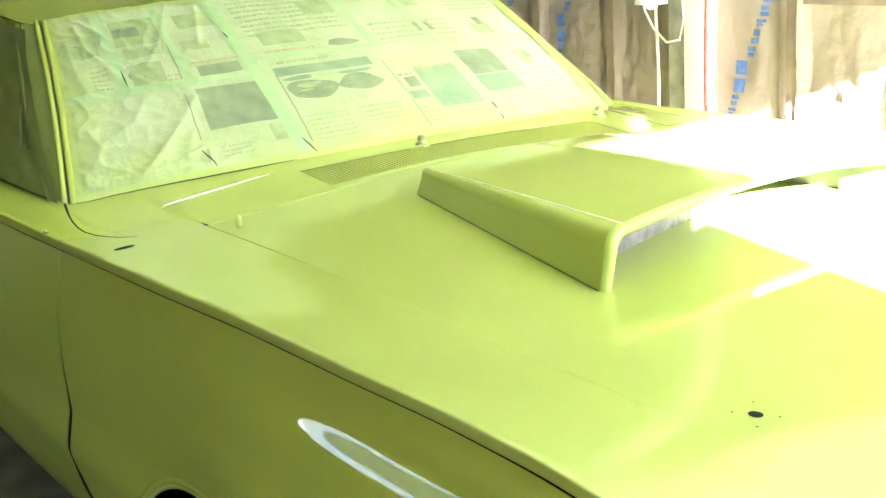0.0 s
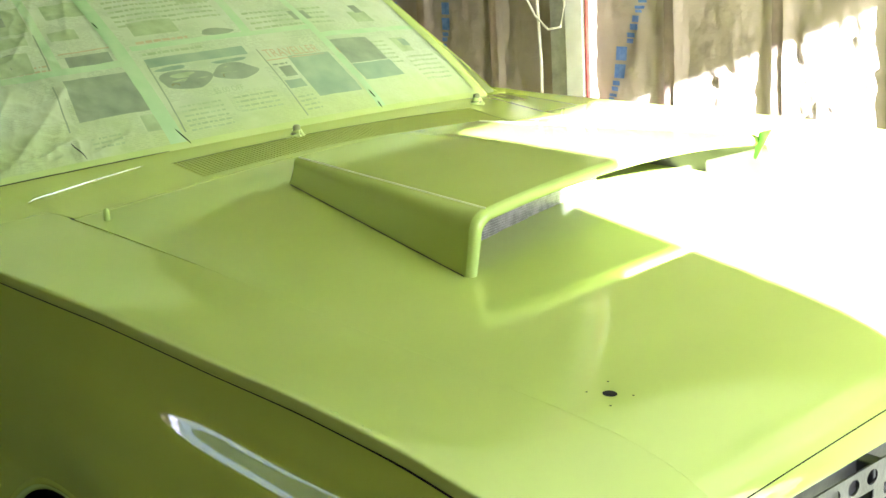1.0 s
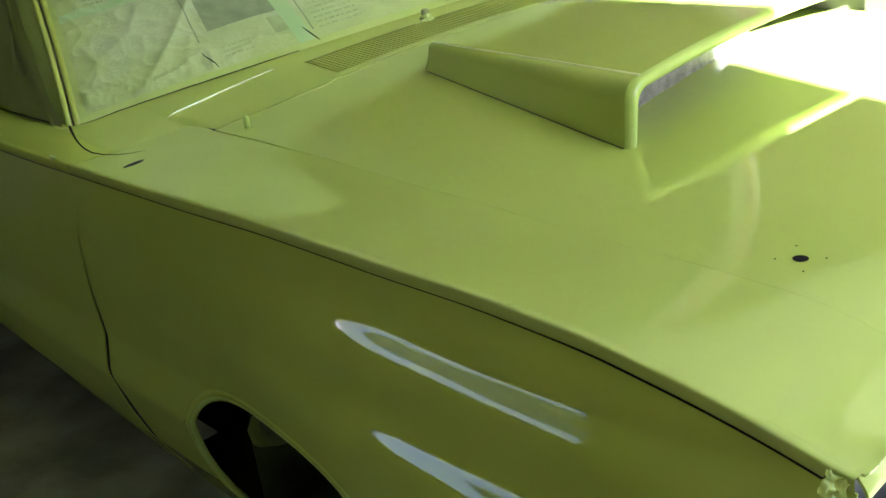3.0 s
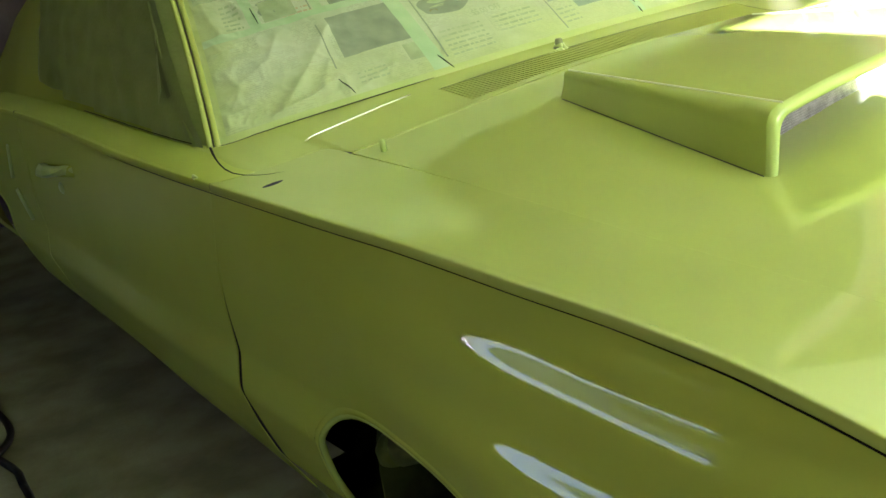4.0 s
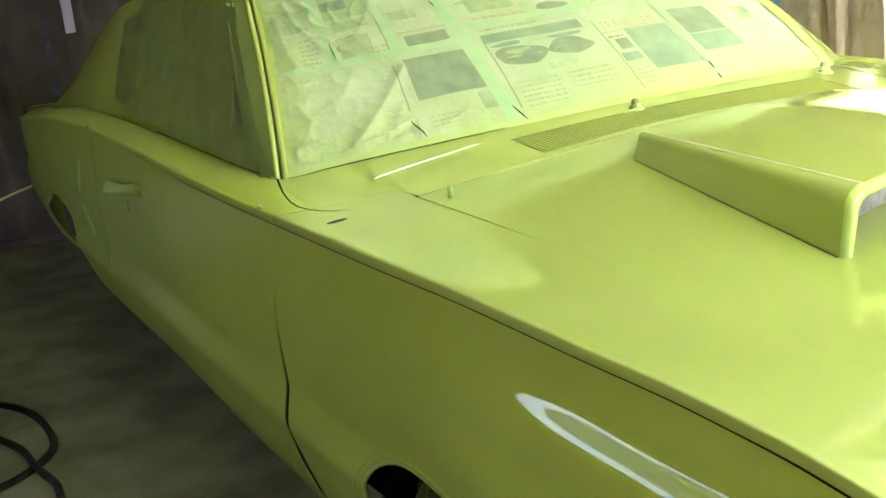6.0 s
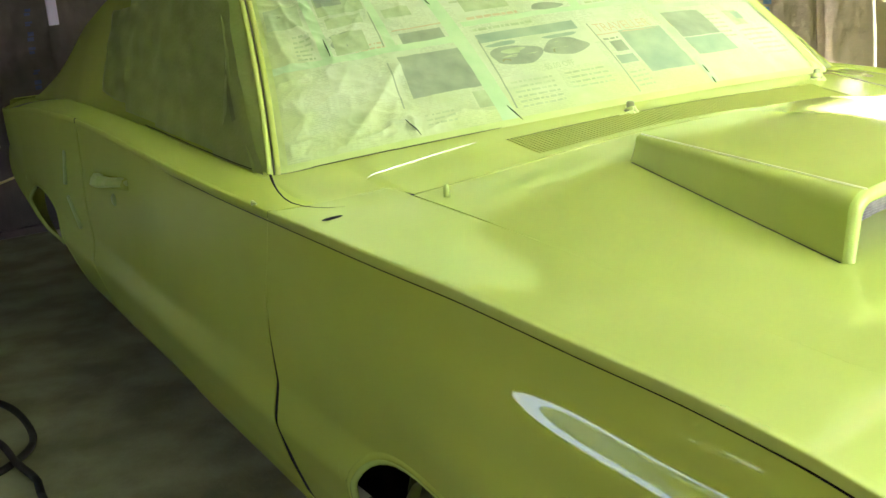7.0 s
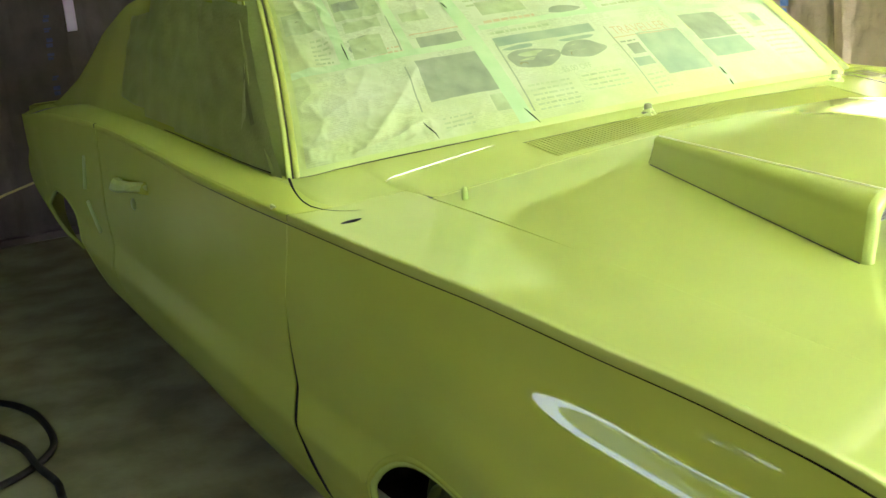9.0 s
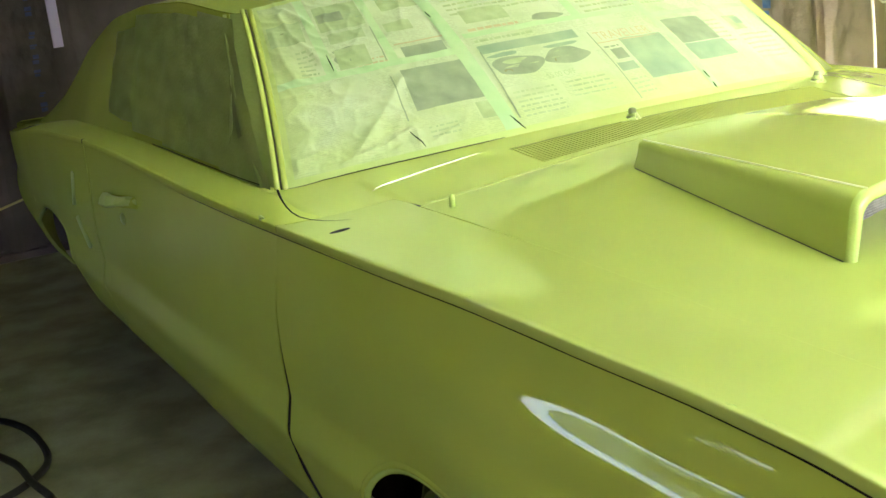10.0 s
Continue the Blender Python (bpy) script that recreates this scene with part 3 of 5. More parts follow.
def deck(x, y):
    """Height of the fender tops, hood and cowl."""
    w = abs(y - YC)
    q = min(w, SEAM) / SEAM              # the crown eases off towards the seam
    hood = soft(x, HOOD_C, 0.08) - soft(x, CROWN, 0.3) * (1.6 * q * q - 0.6 * q ** 4)
    if w <= SEAM:
        return hood
    wide = flank(x, 0.93) - SEAM
    t = min((w - SEAM) / wide, 1.05)
    s0, s1 = -0.8 * soft(x, CROWN, 0.3) / SEAM * wide, 0.02 * wide / 0.3
    rise = crest(x) - hood
    return hood + (t - 2 * t * t + t ** 3) * s0 + (3 * t * t - 2 * t ** 3) * rise + (t ** 3 - t * t) * s1


def seam_w(x):
    """Hood edge from the middle line, a little wider at the front."""
    return SEAM + 0.018 * ss(-0.1, 0.7, x)


def edge_roll(d):
    """Drop of a front edge, d metres past where its roll begins."""
    return 21.0 * max(d, 0.0) ** 2


def fender_nose(w):
    return 1.008 + 0.050 * min(max((w - 0.668) / 0.23, 0.0), 1.0)


def ends(z, rows):
    return ip(z, rows)


DOOR_GAP = [(0.15, -0.652), (0.33, -0.658), (0.40, -0.660), (0.49, -0.662), (0.58, -0.660), (0.68, -0.657), (0.74, -0.648), (0.79, -0.634), (0.86, -0.605), (0.95, -0.570)]
def gap_half(z):
    return 0.0004 + 0.0092 * ss(0.84, 0.52, z) + 0.011 * ss(0.49, 0.40, z)


REAR_GAP = [(0.15, -1.96), (0.45, -1.99), (0.70, -2.02), (0.98, -1.98)]


def side_panel(name, sign, left, right, floor_line, material, label, nu=60, nv=44, parent=None, gap=0.0128):
    """One outer panel of the side. left, right: x by height; floor_line: place (x, z) along its lower edge."""
    x0, x1 = floor_line(0.0)[0], floor_line(1.0)[0]
    def place(a, b):
        x, low = floor_line(a)[:2]
        z = low + (crest(x) - gap - low) * b
        x += (left(z) - x0) * ss(x0 + 0.34, x0, x) + (right(z) - x1) * ss(x1 - 0.34, x1, x)
        z = low + (crest(x) - gap - low) * b
        return (x, YC + sign * flank(x, z), z)
    return part(name, grid(place, nu, nv), material, parent or car, label, thick=0.003)


def arch_line(x0, x1, arch, sill):
    """Lower edge of a panel with a wheel arch: returns fn(a) -> (x, z)."""
    pts = [(x0, sill(x0))] + arch + [(x1, sill(x1))]
    d = [0.0]
    for p, q in zip(pts, pts[1:]):
        d.append(d[-1] + math.hypot(q[0] - p[0], q[1] - p[1]))
    def fn(a):
        s = a * d[-1]
        x, z = float(np.interp(s, d, [p[0] for p in pts])), float(np.interp(s, d, [p[1] for p in pts]))
        return x, z
    return fn


def arch_pts(xc, top, half_w, foot, sharp=3.2):
    out = []
    for k in range(0, 33):
        t = math.pi * (1 - k / 32)
        c, s = math.cos(t), math.sin(t)
        out.append((xc + half_w * math.copysign(abs(c) ** (2 / sharp), c), foot + (top - foot) * abs(s) ** (2 / sharp)))
    return out


FOLD = [(-0.002, -0.0152), (0.0012, -0.0150), (0.0022, -0.0135), (0.0018, -0.0060), (0.0014, -0.0010), (0.0008, 0.0006), (-0.0008, 0.0015), (-0.0050, 0.0018), (-0.016, 0.0017)]     # section of the top edge: outwards, up
for sign, tag in ((-1, "near"), (1, "far")):
    # two black strips stand in for the shade inside the door gap
    part("door_jamb", grid(lambda a, b, sign=sign: (ends(0.19 + 0.70 * b, DOOR_GAP) - 0.05 + 0.10 * a, YC + sign * (flank(-0.66, 0.19 + 0.70 * b) - 0.022), 0.19 + 0.70 * b), 4, 24), DARK, car, "dark strip behind the door gap, standing for its shade", thick=0.002)
    part("door_seal", grid(lambda a, b, sign=sign: (ends(0.21 + 0.64 * b, DOOR_GAP) + (2 * a - 1) * (gap_half(0.21 + 0.64 * b) + 0.0005), YC + sign * (flank(-0.66, 0.21 + 0.64 * b) - 0.0009), 0.21 + 0.64 * b), 2, 60), DARK, car, "black strip laid in the door gap for its shade")
    # fender, door, quarter
    line = arch_line(-0.675, 1.05, [(-0.44, 0.20)] + arch_pts(0.03, 0.588, 0.40, 0.22), lambda x: 0.20 if x < 0 else 0.30)
    side_panel("fender", sign, lambda z: ends(z, DOOR_GAP) + gap_half(z), lambda z: 1.056 - 0.25 * max(0.75 - z, 0) ** 1.5, line, PAINT_SIDE, "", 220, 96, gap=0.0145)
    side_panel("door", sign, lambda z: ends(z, REAR_GAP) + 0.004, lambda z: ends(z, DOOR_GAP) - gap_half(z), lambda a: (-1.96 + 1.285 * a, bottom(-1.96 + 1.285 * a)), PAINT_SIDE, "door with hazy overspray", 70, 44)
    line = arch_line(-4.05, -1.96, [(-3.06, 0.40)] + arch_pts(-2.66, 0.675, 0.36, 0.40, 2.3) + [(-2.28, 0.33)], lambda x: bottom(x))
    side_panel("quarter_panel", sign, lambda z: -4.05 + 0.05 * (z - 0.5), lambda z: ends(z, REAR_GAP) - 0.004, line, PAINT_SIDE, "", 150, 44)
    # rolled wheel arch lips
    for nm, pts in (("front_arch_lip", arch_pts(0.03, 0.588, 0.40, 0.22)), ("rear_arch_lip", arch_pts(-2.66, 0.675, 0.36, 0.40, 2.3))):
        part(nm, tube([(x, YC + sign * (flank(x, z) - 0.004), z) for x, z in pts], 0.007, 6), PAINT_EDGE, car)
        foot = pts[0][1]
        mid = (pts[0][0] + pts[-1][0]) / 2
        def flange(a, b, pts=pts, foot=foot, mid=mid, sign=sign):
            x, z = pts[round(a * 32)]
            x, z = mid + (x - mid) * (1 + 0.055 * b), foot + (z - foot) * (1 + 0.055 * b)
            return (x, YC + sign * (flank(x, z) + 0.0035 * ss(0.0, 0.35, b) - 0.0042 * ss(0.45, 1.0, b)), z)
        part("arch_flange", grid(flange, 32, 10), PAINT_SIDE, car, "raised flange round the wheel arch")
    # edge moulding above the shut line
    def bead(x0, x1, n, sign=sign):
        def put(a, b):
            x = x0 + (x1 - x0) * a
            w = flank(x, crest(x) - 0.02)
            dw, dz = FOLD[round(b * 8)]
            if b > 0.99:                 # lapped on to the top
                top = deck(x, YC + sign * (w - 0.016)) if x0 > -1 else crest(x) - 0.001
                return (x, YC + sign * (w - 0.016), top + 0.0017)
            return (x, YC + sign * (w + dw), crest(x) + dz)
        return grid(put, n, 8)
    part("fender_edge", bead(-0.5785, 1.056, 70), PAINT, car, "rounded fender edge with thick paint")
    seam = [(x, YC + sign * (flank(x, crest(x) - 0.02) + 0.0004), crest(x) - 0.0165) for x in np.linspace(-1.55, 1.035, 100)]
    part("shut_line", tube(seam, [0.0004 + 0.0013 * ss(-1.55, -0.95, p[0]) for p in seam], 6), DARK, car, "dark groove under the fender edge")
    part("door_edge", bead(-1.99, -0.580, 60), PAINT_SIDE, car)
    part("quarter_edge", bead(-4.0, -1.998, 60), PAINT_SIDE, car)
    # fender top
    def ftop(a, b, sign=sign):
        x = -0.575 + 1.615 * a
        x += (fender_nose(SEAM + 0.25 * b) - 1.04) * a ** 6
        w0, w1 = seam_w(x) + 0.0003 + 0.0032 * ss(-0.50, -0.478, x) * (1 - ss(-0.30, 0.05, x)), flank(x, crest(x) - 0.02) - 0.010
        w = w0 + (w1 - w0) * b
        return (x, YC + sign * w, deck(x, YC + sign * w))
    part("fender_top", grid(ftop, 120, 18), PAINT, car, thick=0.003)
    # front end of the fender
    def fend(a, b, sign=sign):
        w0, w1 = seam_w(1.0) + 0.002, flank(1.05, 0.83) - 0.004
        w = w0 + (w1 - w0) * a
        xn = fender_nose(w)
        zt = deck(xn, YC + sign * w)
        return (xn + 0.010 * math.sin(1.5 * b), YC + sign * w, zt - 0.001 - 0.020 * b)
    part("fender_front", grid(fend, 12, 8), PAINT, car, "rolled front edge of the fender", thick=0.003)
    part("lamp_bucket", grid(lambda a, b, sign=sign: (0.985 - 0.09 * math.sin(math.pi * a) * math.sin(math.pi * b), YC + sign * (0.60 + 0.27 * a), 0.36 + 0.43 * b), 12, 10), LILAC_GREY, car, "grey primed lamp bucket", thick=0.004)
    part("corner_tape", grid(lambda a, b, sign=sign: (1.036 + 0.018 * a + 0.006 * nz(a * 9, b * 7, 1), YC + sign * (0.893 + 0.016 * b - 0.006 * a), 0.850 - 0.016 * b - 0.012 * a + 0.005 * nz(a * 8, b * 8, 4)), 10, 6), PAINT_DULL, car, "torn masking tape on the fender corner", thick=0.001)
    part("grommet", tube([(1.022, YC + sign * (0.694 + 0.006 * math.cos(t)), 0.812 + 0.009 * math.sin(t)) for t in np.linspace(0, 6.2, 13)], 0.0012, 6), DARK, car, "dark wire loop")
    # shelf from the edge up to the belt
    def shelf(a, b, sign=sign):
        x = -0.578 - 3.2 * a
        w0, w1 = flank(x, crest(x) - 0.02) - 0.010, 0.82 - 0.10 * max(-2.4 - x, 0)
        if x > -0.90:
            w1 = 0.826
        z0, z1 = crest(x), belt(x)
        w = w0 + (w1 - w0) * b
        t = ss(-0.59, -0.80, x)
        flat = deck(max(x, -0.60), YC + sign * w)
        return (x, YC + sign * w, flat + (z0 + (z1 - z0) * b + 0.006 * math.sin(math.pi * b) - flat) * t)
    part("door_top", grid(shelf, 80, 8), PAINT_SIDE, car, thick=0.003)


# hood with its rear edge bowed forward
def hood_rear(y):
    return -0.487 + 0.006 * (abs(y - YC) / 0.66) ** 2


def hood_front(k):
    return 1.008 - 0.006 * k * k


def nose_roll(x, k):
    """The front edge's roll, widest at the hood's corners."""
    return edge_roll(x - hood_front(k) + 0.008 + 0.020 * k * k)


def hood_at(a, b):
    k = 2 * b - 1
    x0 = hood_rear(YC + SEAM * k) + 0.003
    x = x0 + (hood_front(k) - x0) * (1 - (1 - a) ** 1.5)
    y = YC + seam_w(x) * k
    return (x, y, deck(x, y) - nose_roll(x, k))


part("hood", grid(hood_at, 140, 90), PAINT, car, "glossy lime hood", thick=0.003)
lip = [Vector((hood_rear(YC + SEAM * k) + 0.0035, YC + SEAM * k, deck(-0.484, YC + SEAM * k) + 0.0002)) for k in np.linspace(-0.995, 0.995, 70)]
part("hood_rear_edge", tube(lip, 0.0024, 8), PAINT, car, "rolled rear edge of the hood")


def header_at(a, b):
    k = 2 * b - 1
    y = YC + seam_w(1.0) * k
    x0 = hood_front(k) + 0.0014
    z0 = deck(x0, y) - nose_roll(x0 - 0.0014, k)
    t0 = 0.70 + 0.32 * k * k
    t = t0 + (1.50 - t0) * a
    return (x0 + 0.044 * (math.sin(t) - math.sin(t0)), y, z0 - 0.044 * (math.cos(t0) - math.cos(t)))


part("header_panel", grid(header_at, 14, 50), PAINT, car, "pale lime front header panel", thick=0.003)
# Added strip: keeps daylight from showing through the header seam.
part("seam_blocker", tube([Vector(header_at(0, b)) - Vector((0.003, 0, 0.005)) for b in np.linspace(0, 1, 40)], 0.005, 6), DARK, car, "added dark strip that stops light through the header seam")


# cowl with its vent
def ws(u, v):
    """A place on the windscreen: u -1..1 across, v 0..1 up."""
    u -= 0.19 * ss(0.45, 1.0, u) * (1 - 0.35 * v)     # far side narrowed to fit the camera's view
    b = Vector((-0.71 - 0.14 * u * u, 0.045 + 0.82 * u, 0.99 - 0.042 * u * u))
    t = Vector((-1.235 - 0.07 * u * u, 0.055 + 0.68 * u, 1.318 - 0.03 * u * u))
    p = b.lerp(t, v)
    k = 4 * v * (1 - v) * 0.6
    return p + Vector((0.03 * k, 0, 0.018 * k))


def ws_normal(u, v):
    du, dv = ws(u + 0.01, v) - ws(u - 0.01, v), ws(u, v + 0.01) - ws(u, v - 0.01)
    n = du.cross(dv)
    n.normalize()
    return n if n.x > 0 else -n


VENT_Y0, VENT_Y1, VENT_A, VENT_B = -0.345, 0.52, 0.10, 0.58
CW0, CW1 = YC - 0.84, YC + 0.84


def cowl_at(a, b):
    y = CW0 + (CW1 - CW0) * b
    u = (y - 0.045) / 0.82
    xb = -0.71 - 0.14 * u * u
    x0 = hood_rear(y) - 0.003 if abs(y - YC) < SEAM else -0.575 + 0.0 * ss(SEAM, SEAM + 0.03, abs(y - YC))
    x = x0 + (xb - 0.014 - x0) * a
    zb = 0.986 - 0.042 * u * u
    z = deck(x0, y) + (zb - deck(x0, y)) * ss(-0.1, 1.0, a)
    z += (belt(x) - z) * ss(0.70, 0.84, abs(y - YC))
    return (x, y, z + 0.0011 - 0.004 * ss(0.818, 0.84, abs(y - YC)))     # dives under the door top


part("cowl_panel", grid(cowl_at, 50, 162, lambda a, b: VENT_A < a < VENT_B and VENT_Y0 < CW0 + (CW1 - CW0) * b < VENT_Y1), PAINT_SATIN, car, thick=0.0008)
vent = part("cowl_vent", grid(lambda a, b: Vector(cowl_at(0.05 + 0.6 * a, (VENT_Y0 - 0.01 - CW0 + (VENT_Y1 - VENT_Y0 + 0.02) * b) / (CW1 - CW0))) - Vector((0, 0, 0.022)), 4, 30), DARK, car, "dark recessed air vent")


def build_slats():
    n = 96
    for k in range(n):
        b = (VENT_Y0 + 0.006 + (VENT_Y1 - VENT_Y0 - 0.012) * k / (n - 1) - CW0) / (CW1 - CW0)
        rows = []
        for j in range(6):
            a = VENT_A - 0.005 + (VENT_B - VENT_A + 0.01) * j / 5
            rows.append(Vector(cowl_at(a, b)) - Vector((0, 0, 0.0015)))
        bm = bmesh.new()
        rings = [[bm.verts.new(p + Vector(o)) for o in ((0, -0.0031, 0), (0, 0.0031, 0), (0, 0.0022, -0.006), (0, -0.0022, -0.006))] for p in rows]
        for r, s in zip(rings, rings[1:]):
            for q in range(4):
                bm.faces.new((r[q], r[(q + 1) % 4], s[(q + 1) % 4], s[q]))
        part("vent_slat", bm, PAINT_DULL, vent, smooth=False)


# hood scoop
SC = -0.015


def scoop_half(x):
    return 0.250 + (x + 0.30) / 0.66 * 0.147


def scoop_top(x, k):
    return 1.004 + (x + 0.32) / 0.69 * 0.014 + (0.006 + 0.020 * (x + 0.32) / 0.69) * (1 - k * k)


def scoop_pt(x, q, inset=0.0):
    """q 0..1 round the section from the near foot over the top to the far foot."""
    w = scoop_half(x) - inset
    r = 0.011 + 0.024 * (x + 0.30) / 0.66 - inset * 0.3
    top = scoop_top(x, 1.0) - inset
    y0 = deck(x, SC - w) - 0.003
    rise = top - y0 - r
    s = -1 if q < 0.5 else 1
    t = 2 * (q if q < 0.5 else 1 - q)
    if t < 0.25:
        f = t / 0.25
        return (x, SC + s * (w + 0.012 * (1 - f)), y0 + rise * f)
    if t < 0.5:
        g = (t - 0.25) / 0.25 * math.pi / 2
        return (x, SC + s * (w - r + r * math.cos(g)), y0 + rise + r * math.sin(g))
    wy = (w - r) * (1 - (t - 0.5) / 0.5)
    return (x, SC + s * wy, top + scoop_top(x, wy / (w - r)) - scoop_top(x, 1.0))


scoop = empty("hood_scoop", (0, SC, 0.94), label="wide lime hood scoop with an open front and rounded lip", category="hood scoop")
scoop.location = (0, 0, 0)


part("shell", grid(lambda a, b: scoop_pt(-0.302 + 0.662 * a, b), 30, 80), PAINT_SATIN, scoop)
# Inner shell in dark olive: the scoop's inside shade is put into its colour.
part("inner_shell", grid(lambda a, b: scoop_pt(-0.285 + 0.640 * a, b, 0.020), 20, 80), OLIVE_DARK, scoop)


def scoop_lip(a, b):
    """Rounded rim from the outer shell to the inner one."""
    o, i = Vector(scoop_pt(0.360, a)), Vector(scoop_pt(0.355, a, 0.020))
    t = math.pi * b
    m = (o + i) / 2
    return m + (o - i) / 2 * math.cos(t) + Vector((0.016, 0, 0)) * math.sin(t)


part("lip", grid(scoop_lip, 80, 8), PAINT_EDGE, scoop, "rounded lip in paler lime paint")


def scoop_back(a, b):
    p = Vector(scoop_pt(-0.302, a))
    c = Vector((-0.302, p.y, deck(-0.315, p.y) - 0.002))
    q = p.lerp(c, b)
    q.x -= 0.012 * math.sin(math.pi * b * 0.5)
    return q


part("back", grid(scoop_back, 60, 4), PAINT, scoop)


def screen_x(y):
    """The screen stands askew in the throat."""
    return 0.245 - 0.21 * (y + 0.25)


bm = bmesh.new()
for k in range(96):
    y = SC - 0.330 + 0.415 * k / 95
    box(bm, screen_x(y) - 0.0008, screen_x(y) + 0.0008, y - 0.0012, y + 0.0012, deck(0.2, y) - 0.004, 1.012)
for k in range(21):
    z = 0.925 + 0.0042 * k
    a, b = SC - 0.332, SC + 0.087
    vs = [bm.verts.new((screen_x(y) + 0.001 + dx, y, z + dz)) for y in (a, b) for dx, dz in ((-0.0006, -0.001), (0.0008, -0.001), (0.0008, 0.001), (-0.0006, 0.001))]
    for q in range(4):
        bm.faces.new((vs[q], vs[(q + 1) % 4], vs[4 + (q + 1) % 4], vs[4 + q]))
part("mesh_screen", bm, MESH_STEEL, scoop, "bare steel wire mesh", smooth=False)
# Black sheet in place of the shade behind the mesh.
part("dark_throat", grid(lambda a, b: (screen_x(SC - 0.32 + 0.39 * a) - 0.05, SC - 0.32 + 0.39 * a, 0.91 + 0.10 * b), 8, 3), DARK, scoop, "dark sheet standing for the unlit air passage", thick=0.004)
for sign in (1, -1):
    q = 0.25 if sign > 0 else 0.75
    # the fold's highlight, painted as a pale bead
    part("edge_glint", tube([Vector(scoop_pt(x, q)) - Vector((0, 0, 0.0004)) for x in np.linspace(-0.296, 0.362, 40)], 0.0022, 8), GLINT_PAINT, scoop, "pale bead painted as the highlight along the top fold")
    # joint and contact shadow at the foot, drawn as one dark line
    part("foot_line", tube([Vector(scoop_pt(x, 0.0 if sign > 0 else 1.0)) + Vector((0, -sign * 0.0006, 0.0042)) for x in np.linspace(-0.30, 0.358, 40)], 0.0011, 6), OLIVE_DARK, scoop, "dark line for the joint and contact shade at the scoop's foot")
# Dark green plate for the lip's shaded end, placed to fit the camera's view.
flap = bmesh.new()
flap.faces.new([flap.verts.new(p) for p in ((0.365, 0.304, 0.976), (0.355, 0.31, 0.979), (0.375, 0.298, 1.029), (0.422, 0.271, 1.044))])
part("lip_shade_plate", flap, SHADE_GREEN, scoop, "dark green plate standing for the lip's shaded end", smooth=False, thick=0.0012)

# pillars, windscreen, roof
for sign in (-1, 1):
    u = sign * 1.0
    pts = [ws(u, v) + ws_normal(u, v) * 0.004 for v in np.linspace(-0.02, 1.0, 18)]
    slim = 1.0 if sign < 0 else 0.5
    if sign < 0:
        part("windscreen_trim", tube([p + Vector((0.003, -sign * 0.0085, 0.001)) for p in pts], 0.0065 * slim, 12, flat=0.6), PAINT_DULL, car, "painted windscreen trim")
        part("trim_gap", tube([p + Vector((0.006, -sign * 0.0165, 0.0005)) for p in pts], 0.0014, 6), OLIVE_DARK, car, "dark line beside the glass")
        part("rail_gap", tube([p + Vector((-0.001, -sign * 0.0012, 0.002)) for p in pts], 0.0016, 6), OLIVE_DARK, car, "dark groove inside the drip rail")
    part("drip_rail", tube([p + Vector((-0.006, sign * 0.006, 0.001)) for p in pts], 0.0062 * slim, 12), PAINT_SATIN, car, "lime painted drip rail")
    part("a_pillar", tube([p + Vector((-0.012, sign * 0.000, -0.020)) for p in pts], 0.014, 12), PAINT_DULL, car)

for sign in (-1, 1):
    def fill(a, b, sign=sign):
        p = ws(sign * 1.0, b) + ws_normal(sign * 1.0, b) * 0.004 + Vector((-0.010, sign * 0.010, -0.004))
        zt, wt = 1.285, 0.68
        q = Vector((-0.845 - 0.455 * b, YC + sign * (0.815 - 0.135 * b + 0.012 * math.sin(math.pi * b)), 0.943 + (zt - 0.943) * b))
        return p.lerp(q + Vector((-0.050, sign * 0.008, 0.003)), a)
    # takes the side paper's tone, darker than the pillar's paint
    part("pillar_face", grid(fill, 4, 16), PAPER_SIDE, car, "pillar face in the side paper's dark tone")

for sign in (-1, 1):
    bm = lathe([(0.0, -0.02), (0.046, -0.018), (0.048, -0.004), (0.036, 0.006), (0.0, 0.011)], (-0.878, YC + sign * 0.805, 0.940), "z", 16)
    part("pillar_foot", bm, PAINT_DULL, car)

RAIL = [(-1.30, 1.285, 0.68), (-1.7, 1.315, 0.67), (-2.1, 1.305, 0.66), (-2.5, 1.262, 0.645), (-2.9, 1.155, 0.64), (-3.3, 1.00, 0.64), (-3.7, 0.86, 0.66)]


def rail(x):
    return soft(x, [(r[0], r[1]) for r in RAIL[::-1]], 0.15), soft(x, [(r[0], r[2]) for r in RAIL[::-1]], 0.15)


def roof_at(a, b):
    x = -1.245 - 2.5 * a
    z, w = rail(x)
    k = 2 * b - 1
    x -= 0.07 * k * k * (1 - a)
    return (x, YC + 0.02 + k * w, z + 0.034 * (1 - k * k))


part("roof", grid(roof_at, 60, 30), PAINT_DULL, car, "fastback roof", thick=0.003)
part("tail", grid(lambda a, b: (-3.72 - 0.36 * a, YC + (2 * b - 1) * (0.76 - 0.03 * a), 0.862 - 0.05 * a - 0.50 * max(a - 0.6, 0) ** 1.2), 12, 20), PAINT_DULL, car, thick=0.003)
part("tail_panel", grid(lambda a, b: (-4.06 + 0.05 * math.sin(math.pi * b), YC + (2 * a - 1) * 0.72, 0.42 + 0.36 * b), 20, 8), PAINT_DULL, car, thick=0.003)


